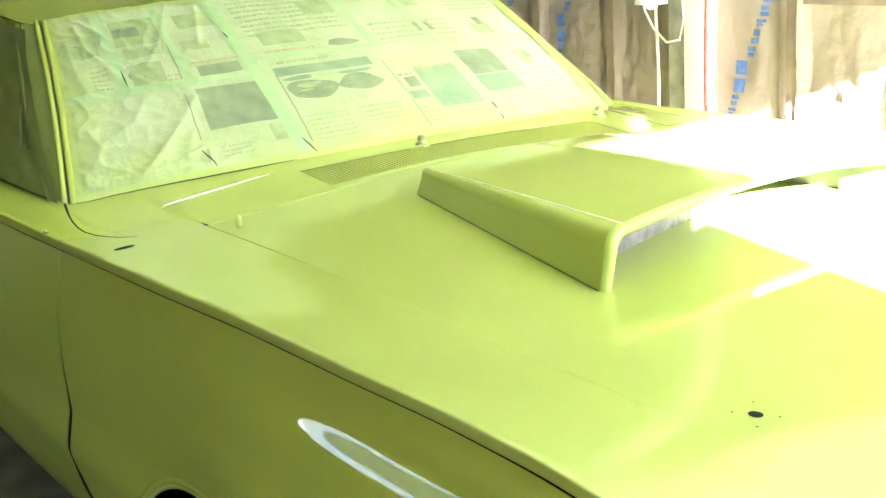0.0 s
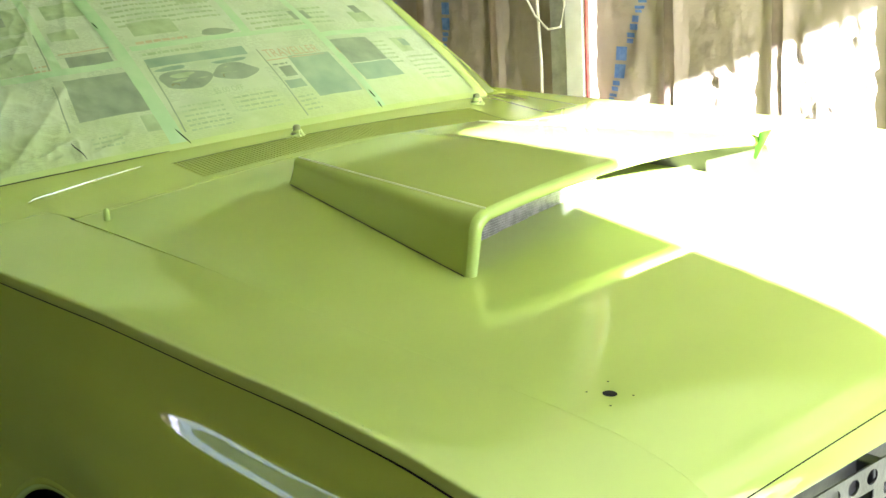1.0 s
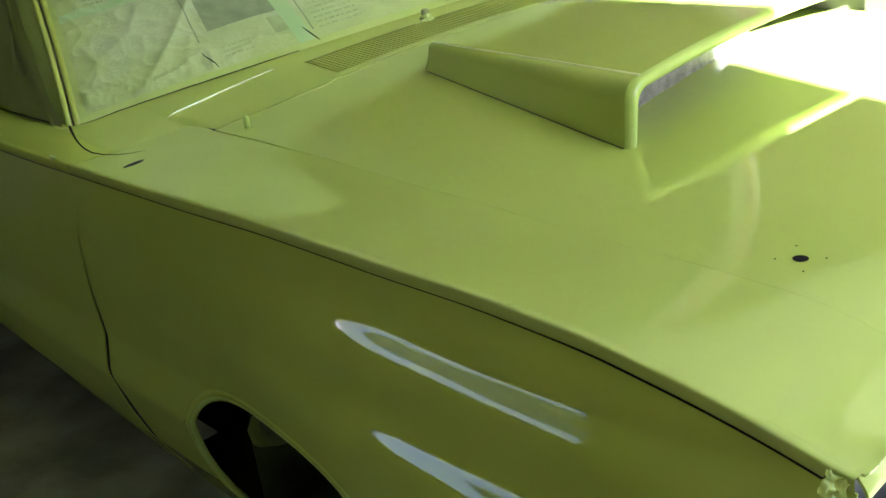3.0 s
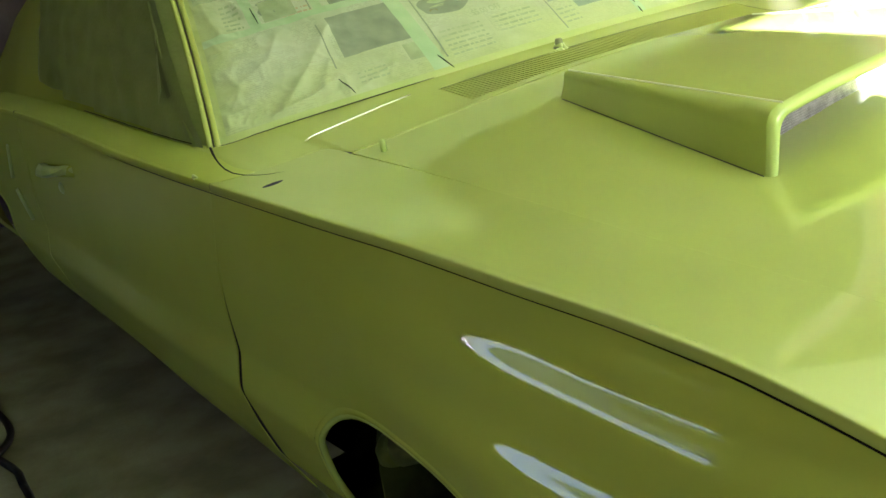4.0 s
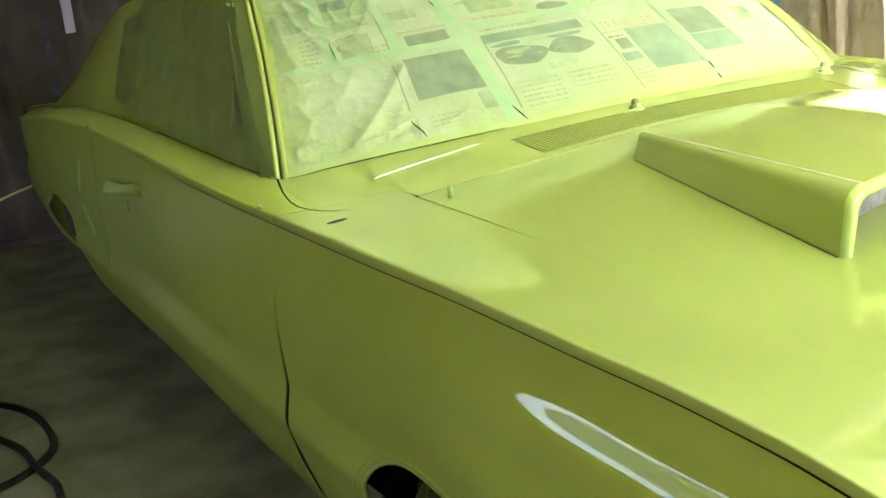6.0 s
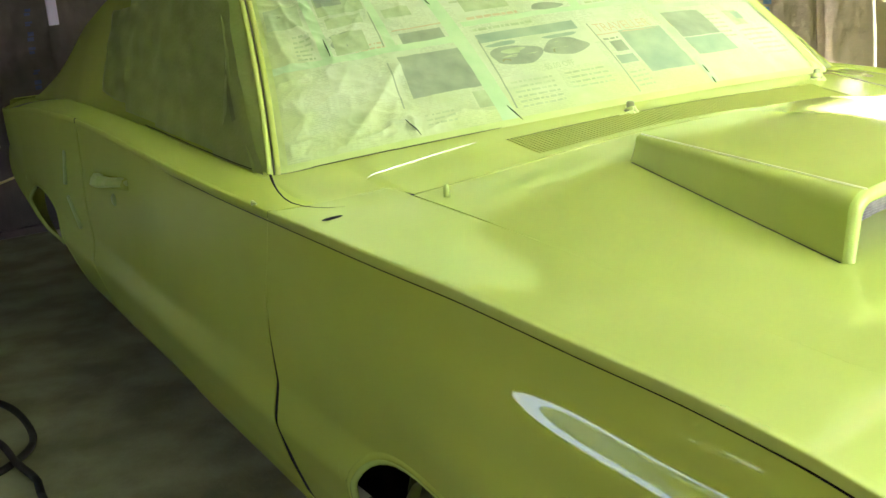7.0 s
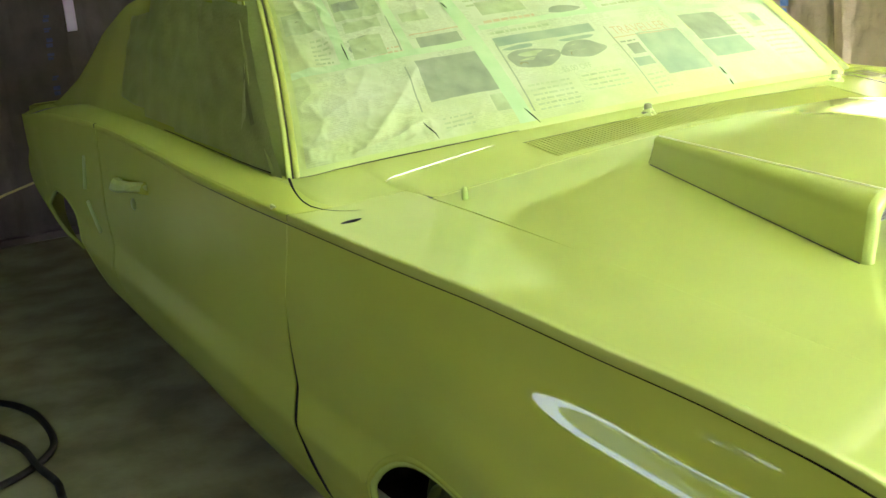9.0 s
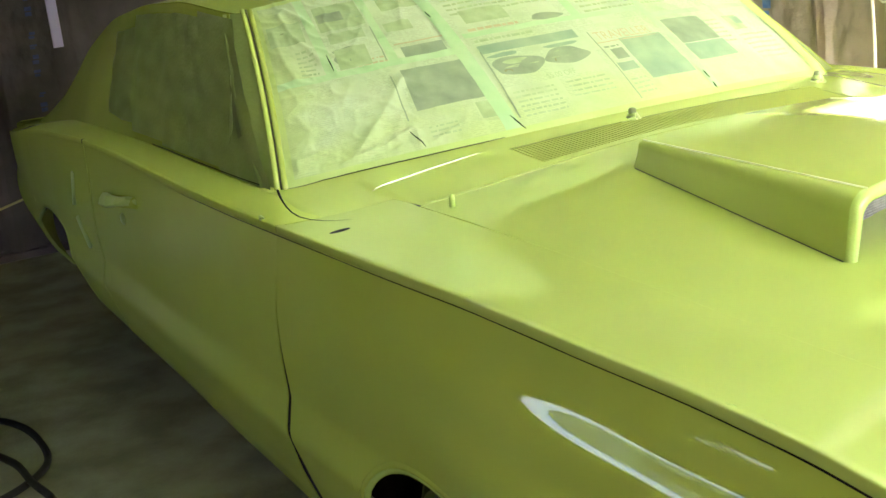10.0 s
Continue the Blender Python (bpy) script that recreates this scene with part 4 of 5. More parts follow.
def house_side(sign, s, v):
    """Side of the cabin: s 0..1 from the front pillar to the tail, v 0..1 up."""
    x0, x1 = -0.845 - 2.875 * s, -1.30 - 2.385 * s
    wb = 0.815 - 0.10 * max(-2.4 - x0, 0)
    zt, wt = rail(x1)
    zb = belt(min(x0, -0.90)) - 0.004
    zt = max(zt, zb + 0.002)
    t = v
    return Vector((x0 + (x1 - x0) * t, YC + sign * (wb + (wt + 0.0 - wb) * t + 0.012 * math.sin(math.pi * t)), zb + (zt - zb) * t))


for sign in (-1, 1):
    part("cabin_side", grid(lambda a, b, sign=sign: house_side(sign, 0.012 + 0.988 * a, b), 60, 14), PAINT_DULL, car, thick=0.003)

# dark inside, underside, wheels and hubs
part("firewall", boxes([(-0.56, -0.54, YC - 0.62, YC + 0.62, 0.26, 0.88)]), DARK, car, smooth=False)
for sign in (-1, 1):
    part("inner_apron", boxes([(-0.54, 0.92, YC + sign * 0.60 - 0.004, YC + sign * 0.60 + 0.004, 0.14, 0.82)]), UNDERCOAT, car, smooth=False)
    # added plate, sized to close the camera's view of the floor
    part("splash_shield", grid(lambda a, b, sign=sign: (-0.75 + 1.26 * a, YC + sign * (0.59 + 0.20 * b), 0.19 + 0.05 * (2 * a - 1) ** 2 + 0.02 * nz(a * 6, b * 4, 2) - 0.02 * b), 24, 8), UNDERCOAT, car, "added dusty plate that hides the floor below the arch", thick=0.004)
    part("frame_rail", boxes([(-0.54, 0.93, YC + sign * 0.42 - 0.03, YC + sign * 0.42 + 0.03, 0.30, 0.38)], 0.006), DARK, car, smooth=False)
part("cabin_tub", boxes([(-1.9, -0.56, YC - 0.76, YC + 0.76, 0.30, 0.90), (-3.9, -1.9, YC - 0.52, YC + 0.52, 0.42, 0.90)]), DARK, car, smooth=False)
part("underside", boxes([(-1.8, -0.54, YC - 0.60, YC + 0.60, 0.20, 0.26)]), DARK, car, smooth=False)
for sign in (-1, 1):
    for xc, top in ((0.03, 0.62), (-2.66, 0.70)):
        def liner(a, b, xc=xc, top=top, sign=sign):
            t = math.pi * a
            return (xc + 0.425 * math.cos(t), YC + sign * (0.58 + 0.21 * b), (0.21 if xc > -1 else 0.44) + (top - (0.21 if xc > -1 else 0.44)) * math.sin(t) ** 0.6)
        part("wheel_house", grid(liner, 20, 3), UNDERCOAT, car, thick=0.004)


def build_hub(xc, sign):
    y = YC + sign * (0.72 if xc > -1 else 0.56)
    hub = part("hub", lathe([(0.0, -0.10), (0.03, -0.10), (0.035, -0.03), (0.06, -0.02), (0.06, 0.03), (0.0, 0.03)] if sign < 0 else [(0.0, -0.03), (0.06, -0.03), (0.06, 0.02), (0.035, 0.03), (0.03, 0.10), (0.0, 0.10)], (xc, y, 0.34), "y", 20), DUSTED, car, "wheel hub dusted with overspray")
    part("brake_drum", lathe([(0.05, -0.035), (0.155, -0.03), (0.168, 0.0), (0.172, 0.05), (0.05, 0.05)], (xc, y - sign * 0.03, 0.34), "y", 32), RUBBER, hub, "dusty brake drum")
    for k in range(5):
        t = 2 * math.pi * k / 5
        part("stud_bolt", lathe([(0.007, 0), (0.007, 0.03), (0.0, 0.032)] if sign > 0 else [(0.0, -0.032), (0.007, -0.03), (0.007, 0)], (xc + 0.057 * math.cos(t), y + sign * 0.03, 0.34 + 0.057 * math.sin(t)), "y", 8), BARE, hub)


for xc in (0.03, -2.66):
    for sign in (-1, 1):
        build_hub(xc, sign)
for sign in (-1, 1):
    part("control_arm", tube([(-0.26, YC + sign * 0.80, 0.44), (-0.15, YC + sign * 0.74, 0.47), (0.0, YC + sign * 0.62, 0.50)], [0.035, 0.03, 0.04], 10), DUSTED, car, "steering arm dusted with green overspray")
    part("ball_joint", lathe([(0.0, 0), (0.034, 0), (0.038, 0.025), (0.025, 0.048), (0.010, 0.052), (0.010, 0.07), (0.0, 0.072)], (-0.30, YC + sign * 0.79, 0.40), "z", 14), DUSTED, car)
    part("coil_cover", lathe([(0.0, 0), (0.10, 0), (0.10, 0.22), (0.0, 0.22)], (0.14, YC + sign * 0.66, 0.30), "z", 18), RUBBER, car)


def build_stand(x, y, top):
    st = empty("jack_stand", (x, y, 0), label="dark steel jack stand holding up the car", category="jack stand", group="jack stands under the car")
    for k in range(3):
        t = 2 * math.pi * k / 3 + 0.4
        part("leg", tube([(0.13 * math.cos(t), 0.13 * math.sin(t), 0.0), (0.03 * math.cos(t), 0.03 * math.sin(t), top - 0.07)], 0.012, 6), BLACK_METAL, st)
    part("column", tube([(0, 0, 0.05), (0, 0, top - 0.02)], 0.02, 10), BLACK_METAL, st)
    part("saddle", boxes([(-0.05, 0.05, -0.03, 0.03, top - 0.02, top)], 0.004), BLACK_METAL, st, smooth=False)


for x in (-0.55, -1.70):
    for y in (YC - 0.42, YC + 0.42):
        build_stand(x, y, 0.20)

# front structure below the header
part("radiator_support", boxes([(0.93, 0.96, YC - 0.64, YC + 0.64, 0.715, 0.775), (0.93, 0.96, YC - 0.64, YC + 0.64, 0.36, 0.41), (0.93, 0.955, YC + 0.585, YC + 0.64, 0.41, 0.715), (0.93, 0.955, YC - 0.64, YC - 0.585, 0.41, 0.715), (0.93, 0.955, YC - 0.03, YC + 0.03, 0.41, 0.715)], 0.004), BLACK_METAL, car, "black radiator support frame", smooth=False)


def holed_bar(x, y0, y1, z, high, n):
    """A pressed strip with a row of round holes."""
    bm = bmesh.new()
    w = (y1 - y0) / n
    for k in range(n):
        c = y0 + w * (k + 0.5)
        rim = [(c + 0.30 * w * math.cos(t), z + 0.30 * high * math.sin(t)) for t in (2 * math.pi * (q + 0.5) / 12 for q in range(12))]
        box_e = []
        for q in range(12):
            t = 2 * math.pi * (q + 0.5) / 12
            m = max(abs(math.cos(t)), abs(math.sin(t)))
            box_e.append((c + 0.5 * w * math.cos(t) / m, z + 0.5 * high * math.sin(t) / m))
        i = [bm.verts.new((x, *p)) for p in rim]
        o = [bm.verts.new((x, *p)) for p in box_e]
        for q in range(12):
            bm.faces.new((i[q], i[(q + 1) % 12], o[(q + 1) % 12], o[q]))
    return bm


part("grille_strip", holed_bar(0.985, YC - 0.62, YC + 0.62, 0.757, 0.034, 30), BLACK_METAL, car, "black pressed strip with round holes", smooth=False, thick=0.003)
part("grille_strip", holed_bar(0.975, YC - 0.60, YC + 0.60, 0.700, 0.030, 14), BLACK_METAL, car, "black pressed strip with round holes", smooth=False, thick=0.003)
for y in (YC - 0.52, YC - 0.34, YC - 0.12, YC + 0.12, YC + 0.34, YC + 0.52):
    part("grille_bracket", boxes([(0.955, 0.984, y - 0.004, y + 0.022, 0.70, 0.77)], 0.002), BLACK_METAL, car, "black sheet bracket", smooth=False)
for sign in (-1, 1):
    part("latch_plate", tube([(0.955, YC + sign * 0.655, 0.77), (0.972, YC + sign * 0.66, 0.73), (0.965, YC + sign * 0.665, 0.66), (0.95, YC + sign * 0.66, 0.50)], [0.02, 0.016, 0.018, 0.015], 8), BLACK_METAL, car, "black support post")
    part("bumper_bracket", boxes([(0.94, 1.10, YC + sign * 0.66 - 0.02, YC + sign * 0.66 + 0.02, 0.50, 0.53), (1.08, 1.105, YC + sign * 0.66 - 0.06, YC + sign * 0.66 + 0.06, 0.46, 0.56)], 0.004), LILAC_GREY, car, "grey bumper bracket", smooth=False)


# seams, pins, holes and wipers
def on_deck(x, y, up=0.0):
    return Vector((x, y, deck(x, y) + up))


def upper_skin():
    """The panels round the cowl as one search tree."""
    vs, fs = [], []
    for ob in car.children:
        if ob.name.split(".")[0] in ("cowl_panel", "door_top", "fender_top", "hood", "fender_edge", "door_edge"):
            base = len(vs)
            vs += [v.co.copy() for v in ob.data.vertices]
            fs += [[base + k for k in p.vertices] for p in ob.data.polygons]
    return BVHTree.FromPolygons(vs, fs)


SKIN = upper_skin()


def skin(x, y):
    """Height of the body's upper skin anywhere ahead of the doors."""
    hit = SKIN.ray_cast(Vector((x, y, 2.0)), Vector((0, 0, -1)))[0]
    return (hit.z if hit else deck(x, y)) + 0.0016


def deck_disc(name, x, y, rx, ry, turn, material, label="", lift=0.0005):
    """A flat shape that lies on the skin."""
    bm = bmesh.new()
    mid = bm.verts.new((x, y, skin(x, y) + lift))
    ring = []
    for k in range(20):
        t = 2 * math.pi * k / 20
        c, q = rx * math.cos(t), ry * math.sin(t)
        px, py = x + c * math.cos(turn) - q * math.sin(turn), y + c * math.sin(turn) + q * math.cos(turn)
        ring.append(bm.verts.new((px, py, skin(px, py) + lift)))
    for k in range(20):
        bm.faces.new((mid, ring[k], ring[(k + 1) % 20]))
    return part(name, bm, material, car, label)


RIDGE = ((-0.656, -0.658), (-0.670, -0.393))
seam_pts = [(-0.875, -0.776), (-0.855, -0.782), (-0.82, -0.793), (-0.78, -0.805), (-0.745, -0.815), (-0.706, -0.824), (-0.66, -0.832), (-0.615, -0.835), (-0.575, -0.829), (-0.545, -0.816), (-0.525, -0.80), (-0.51, -0.775)]
seam_r = [0.0026, 0.0028, 0.0028, 0.0025, 0.0022, 0.002, 0.0018, 0.0016, 0.0013, 0.0010, 0.0008, 0.0005]
part("cowl_seam", tube([Vector((x, y, skin(x, y) - 0.0004)) for x, y in seam_pts], seam_r, 6), DARK, car, "dark panel gap")
# Highlight on the cowl's crease, drawn as a bright metal strip.
ridge = [(RIDGE[0][0] + (RIDGE[1][0] - RIDGE[0][0]) * t, RIDGE[0][1] + (RIDGE[1][1] - RIDGE[0][1]) * t) for t in np.linspace(0, 1, 24)]
part("cowl_glint", tube([Vector((x, y, skin(x, y) - 0.001)) for x, y in ridge], [0.0006 + 0.0020 * math.sin(math.pi * k / 23) ** 0.7 for k in range(24)], 10), GLINT_METAL, car, "bright strip standing for the highlight on the cowl")
part("hood_pin", lathe([(0.006, -0.004), (0.006, 0.018), (0.004, 0.024), (0.0, 0.026)], on_deck(-0.413, -0.613), "z", 12), PAINT_EDGE, car)
deck_disc("hood_pin_hole", 0.800, -0.597, 0.0095, 0.0082, 0.0, DARK, "round black hole in the hood")
for dx, dy in ((-0.023, -0.015), (0.023, 0.015), (-0.024, 0.024), (0.022, -0.024)):
    deck_disc("screw_hole", 0.800 + dx, -0.597 + dy, 0.0015, 0.0015, 0.0, DARK)
deck_disc("antenna_hole", -0.440, -0.832, 0.009, 0.025, 0.35, DARK, "slot-shaped dark antenna hole")


def build_wiper(x, y, z):
    w = part("wiper_pivot", lathe([(0.016, 0.0), (0.015, 0.008), (0.009, 0.012), (0.0085, 0.024), (0.006, 0.027), (0.0, 0.028)], (x, y, z), "z", 12), PAPER_BARE, car, "grey wiper pivot wrapped in ragged tape")
    bm = lathe([(0.025, -0.002), (0.020, 0.005), (0.013, 0.010), (0.010, 0.018), (0.0, 0.018)], (x, y, z - 0.002), "z", 15)
    for q in bm.verts:
        k = nz(q.co.x * 90, q.co.y * 90, q.co.z * 90)
        q.co += Vector((0.007 * k, 0.008 * nz(q.co.y * 80, q.co.z * 90, 3), 0.005 * k))
    part("tape_collar", bm, EDGE_TAPE, w, smooth=False)


build_wiper(-0.640, -0.02, 0.976)
build_wiper(-0.690, 0.58, 0.962)

# door handle, lock, quarter scoops
for sign in (-1, 1):
    def on_side(x, z, out=0.0, sign=sign):
        return Vector((x, YC + sign * (flank(x, z) + out), z))
    handle = part("door_handle", tube([on_side(-1.80, 0.826, 0.0), on_side(-1.77, 0.829, 0.022), on_side(-1.70, 0.838, 0.030), on_side(-1.62, 0.846, 0.028), on_side(-1.57, 0.85, 0.012), on_side(-1.55, 0.85, -0.002)], [0.012, 0.019, 0.016, 0.014, 0.013, 0.009], 10), EDGE_TAPE, car, "door handle wrapped in ragged masking tape", smooth=False)
    for q in handle.data.vertices:
        q.co += Vector((0.010 * nz(q.co.x * 40, q.co.z * 60, 2), 0.005 * nz(q.co.x * 50, q.co.y * 50, 7), 0.011 * nz(q.co.x * 45, q.co.z * 50, 4)))
    part("handle_base", tube([on_side(-1.80, 0.822, 0.002), on_side(-1.55, 0.847, 0.002)], 0.016, 8), PAINT_DULL, handle)
    lk = on_side(-1.70, 0.785, 0)
    part("door_lock", lathe([(0.016, -0.006), (0.016, 0.004), (0.010, 0.008), (0.0, 0.008)] if sign > 0 else [(0.0, -0.008), (0.010, -0.008), (0.016, -0.004), (0.016, 0.006)], lk, "y", 14), EDGE_TAPE, car, "door lock under masking tape")
    part("quarter_scoop", tube([on_side(-2.16, 0.86, 0.002), on_side(-2.20, 0.76, 0.004)], 0.007, 6), EDGE_TAPE, car, "raised scoop edge in the quarter panel")
    part("quarter_scoop", tube([on_side(-2.20, 0.72, 0.002), on_side(-2.12, 0.64, 0.004)], 0.008, 6), EDGE_TAPE, car, "raised scoop edge in the quarter panel")

# ---- masking on the glass ----
FOLDS = [                                # polylines on the glass (u, v), then height and half width in metres
    (((-0.818, 0.025), (-0.748, 0.148), (-0.69, 0.245), (-0.62, 0.372)), 0.015, 0.017),
    (((-0.945, 0.155), (-0.885, 0.24), (-0.807, 0.302), (-0.762, 0.41)), 0.008, 0.013),
    (((-0.81, 0.01), (-0.797, 0.04), (-0.72, 0.072), (-0.643, 0.12)), 0.011, 0.008),
    (((-0.95, 0.413), (-0.902, 0.408), (-0.88, 0.413)), 0.008, 0.008),
    (((-0.67, 0.005), (-0.64, 0.02), (-0.633, 0.105)), 0.010, 0.007),
    (((-0.902, 0.915), (-0.885, 0.752), (-0.845, 0.655), (-0.825, 0.585)), 0.012, 0.010),
    (((-0.94, 0.80), (-0.93, 0.62), (-0.91, 0.50)), 0.011, 0.018),
    (((-0.88, 0.943), (-0.843, 0.865), (-0.812, 0.792)), 0.011, 0.009),
    (((-0.95, 0.04), (-0.953, 0.09), (-0.88, 0.11)), 0.009, 0.009),
    (((-0.70, 0.02), (-0.69, 0.10), (-0.66, 0.20)), 0.007, 0.012),
    (((-0.523, 0.045), (-0.472, 0.159)), 0.004, 0.008),
    (((-0.57, 0.98), (-0.66, 0.72), (-0.72, 0.60)), 0.007, 0.012),
    (((-0.47, 0.95), (-0.53, 0.70)), 0.006, 0.010),
    (((-0.60, 0.04), (-0.50, 0.10), (-0.42, 0.07)), 0.005, 0.008),
    (((-0.93, 0.30), (-0.90, 0.20), (-0.93, 0.13)), 0.007, 0.009),
]


def crease_map(u, v):
    """Wrinkles of the paper, in metres off the glass."""
    d = 0.003 + 0.0022 * nz(u * 9, v * 6, 2) + 0.0013 * nz(u * 26, v * 19, 5)
    if u < -0.36:
        for line, high, wide in FOLDS:
            best = 9.0
            for (u0, v0), (u1, v1) in zip(line, line[1:]):
                ax, ay, bx, by = (u1 - u0) * 0.8, (v1 - v0) * 0.62, (u - u0) * 0.8, (v - v0) * 0.62
                t = min(max((ax * bx + ay * by) / (ax * ax + ay * ay), 0.0), 1.0)
                best = min(best, math.hypot(bx - ax * t, by - ay * t) + 0.25 * wide * nz(u * 14, v * 12, 3))
            d += 0.6 * high * math.exp(-(max(best, 0.0) / wide) ** 1.25)
        loose = ss(-0.40, -0.72, u)
        rid = 1 - abs(nz(u * 11 + v * 5, v * 7 - u * 4, 1)) * 2.2
        d += loose * 0.0026 * max(rid, 0.0) ** 3
        rid = 1 - abs(nz(u * 30 + v * 9, v * 22 - u * 10, 6)) * 2.2
        d += loose * (0.0006 + 0.0026 * ss(0.16, 0.03, v)) * max(rid, 0.0) ** 2
    edge = ss(0.0, 0.05, v) * ss(-0.99, -0.95, u)
    return max(0.0012 + (d - 0.0012) * edge, 0.0012)


def glass_pt(u, v, lift=0.0):
    return ws(u, v) + ws_normal(u, v) * (crease_map(u, v) + lift)


def sheet_part(name, u0, u1, v0, v1, material, parent, lift=0.0, label="", skew=0.0, nu=None, nv=None):
    nu = nu or max(2, int(abs(u1 - u0) * (150 if u0 > -0.4 else 260)))
    nv = nv or max(2, int(abs(v1 - v0) * (110 if u0 > -0.4 else 170)))
    def at(a, b):
        v = v0 + (v1 - v0) * b
        return glass_pt(u0 + (u1 - u0) * a + skew * (v - v0), v, lift)
    bm = grid(at, nu, nv)
    uv = bm.loops.layers.uv.new("page")
    bm.verts.index_update()
    for f in bm.faces:
        for q in f.loops:
            i, j = divmod(q.vert.index, nv + 1)
            q[uv].uv = (u0 + (u1 - u0) * i / nu, v0 + (v1 - v0) * j / nv)
    return part(name, bm, material, parent, label)


def blob(parent, u, v, ru, rv, material, name="picture", seed=0, label=""):
    """A printed picture with an uneven outline."""
    bm = bmesh.new()
    mid = bm.verts.new(glass_pt(u, v, 0.0016))
    ring = [bm.verts.new(glass_pt(u + ru * math.cos(t) * (1 + 0.12 * math.sin(3 * t + seed)), v + rv * math.sin(t) * (1 + 0.15 * math.cos(2 * t + seed)), 0.0016)) for t in (2 * math.pi * k / 28 for k in range(28))]
    for k in range(28):
        bm.faces.new((mid, ring[k], ring[(k + 1) % 28]))
    return part(name, bm, material, parent, label)


def text_bars(parent, u0, u1, v0, v1, rows, material=None, seed=1):
    """Lines of print too small to read, as plain bars."""
    rnd = random.Random(seed)
    bm = bmesh.new()
    step = (v1 - v0) / rows
    for k in range(rows):
        v, u = v0 + step * (k + 0.3), u0
        while u < u1 - 0.004:
            w = min(rnd.uniform(0.008, 0.03), u1 - u)
            q = [bm.verts.new(glass_pt(a, b, 0.0014)) for a, b in ((u, v), (u + w, v), (u + w, v + step * 0.38), (u, v + step * 0.38))]
            bm.faces.new(q)
            u += w + 0.005
    return part("print", bm, material or INK_LIGHT, parent, smooth=False)


masking = empty("windscreen_masking", label="newspaper sheets taped over the windscreen, dusted with green overspray", category="masking paper")
sheet_part("backing_sheet", -0.985, 0.965, 0.0, 0.995, PAPER, masking, lift=-0.0008)
sh = {}
for key, (u0, u1, v0, v1) in {"a": (-0.975, -0.645, 0.006, 0.475), "b": (-0.655, -0.375, 0.006, 0.46), "c": (-0.365, 0.025, 0.006, 0.53), "d": (0.02, 0.31, 0.006, 0.49), "e": (0.30, 0.62, 0.006, 0.46), "f": (0.61, 0.955, 0.03, 0.50),
                              "g": (-0.97, -0.80, 0.47, 0.99), "h": (-0.80, -0.60, 0.47, 0.99), "i": (-0.61, -0.41, 0.46, 0.99), "j": (-0.40, 0.06, 0.54, 0.99), "k": (0.05, 0.50, 0.50, 0.99), "l": (0.49, 0.96, 0.47, 0.99)}.items():
    sh[key] = sheet_part("newspaper_sheet", u0, u1, v0, v1, PAPER, masking, lift=0.0004 * (ord(key) % 3))
# printed matter, sheet by sheet
sheet_part("picture", -0.612, -0.380, 0.202, 0.425, INK, sh["b"], 0.0024, "dark grey photograph")
blob(sh["b"], -0.50, 0.275, 0.06, 0.045, INK_LIGHT, seed=2)
blob(sh["b"], -0.57, 0.36, 0.02, 0.05, INK_LIGHT, seed=5)
text_bars(sh["b"], -0.60, -0.56, 0.395, 0.41, 1, PAPER, seed=3)
text_bars(sh["b"], -0.60, -0.52, 0.05, 0.12, 3, seed=4)
sheet_part("picture", -0.45, -0.39, 0.09, 0.18, INK_LIGHT, sh["b"], 0.0024)
sheet_part("banner", -0.350, -0.008, 0.423, 0.474, INK_BLUE, sh["c"], 0.0024, "teal advertisement banner")
text_bars(sh["c"], -0.31, -0.05, 0.432, 0.462, 1, PAPER, seed=31)
for cu, cv, ru, rv, sd in ((-0.262, 0.330, 0.082, 0.058, 1), (-0.093, 0.336, 0.078, 0.046, 3)):
    blob(sh["c"], cu, cv, ru, rv, INK, seed=sd, label="grey picture of a car")
    blob(sh["c"], cu + 0.005, cv + rv * 0.42, ru * 0.55, rv * 0.30, INK_LIGHT, "shape", sd + 5)
    blob(sh["c"], cu - ru * 0.5, cv - rv * 0.45, ru * 0.16, rv * 0.26, PAPER_BARE, "shape", sd + 6)
    blob(sh["c"], cu + ru * 0.5, cv - rv * 0.40, ru * 0.16, rv * 0.26, PAPER_BARE, "shape", sd + 7)
    blob(sh["c"], cu + ru * 0.1, cv - rv * 0.05, ru * 0.7, rv * 0.10, INK_LIGHT, "shape", sd + 8)
blob(sh["c"], -0.285, 0.402, 0.05, 0.012, INK_BLUE, seed=5)
blob(sh["c"], -0.085, 0.400, 0.06, 0.012, INK_BLUE, seed=6)
text_bars(sh["c"], -0.33, -0.20, 0.05, 0.20, 6, seed=7)
text_bars(sh["c"], -0.16, -0.02, 0.10, 0.20, 4, seed=27)
text_bars(sh["c"], -0.345, -0.14, 0.486, 0.525, 1, INK_LIGHT, seed=8)
sheet_part("rule", 0.03, 0.034, 0.03, 0.44, INK, sh["d"], 0.0024)
sheet_part("rule", 0.035, 0.28, 0.362, 0.368, INK_RED, sh["d"], 0.0024)
sheet_part("picture", 0.117, 0.285, 0.120, 0.372, INK_BLUE, sh["d"], 0.0024, "teal cover photograph")
blob(sh["d"], 0.19, 0.24, 0.06, 0.08, INK, "shape", 41)
blob(sh["d"], 0.235, 0.33, 0.025, 0.03, PAPER, "shape", 42)
blob(sh["d"], 0.252, 0.265, 0.022, 0.030, INK_RED, seed=9)
sheet_part("picture", 0.058, 0.104, 0.258, 0.32, INK, sh["d"], 0.0024)
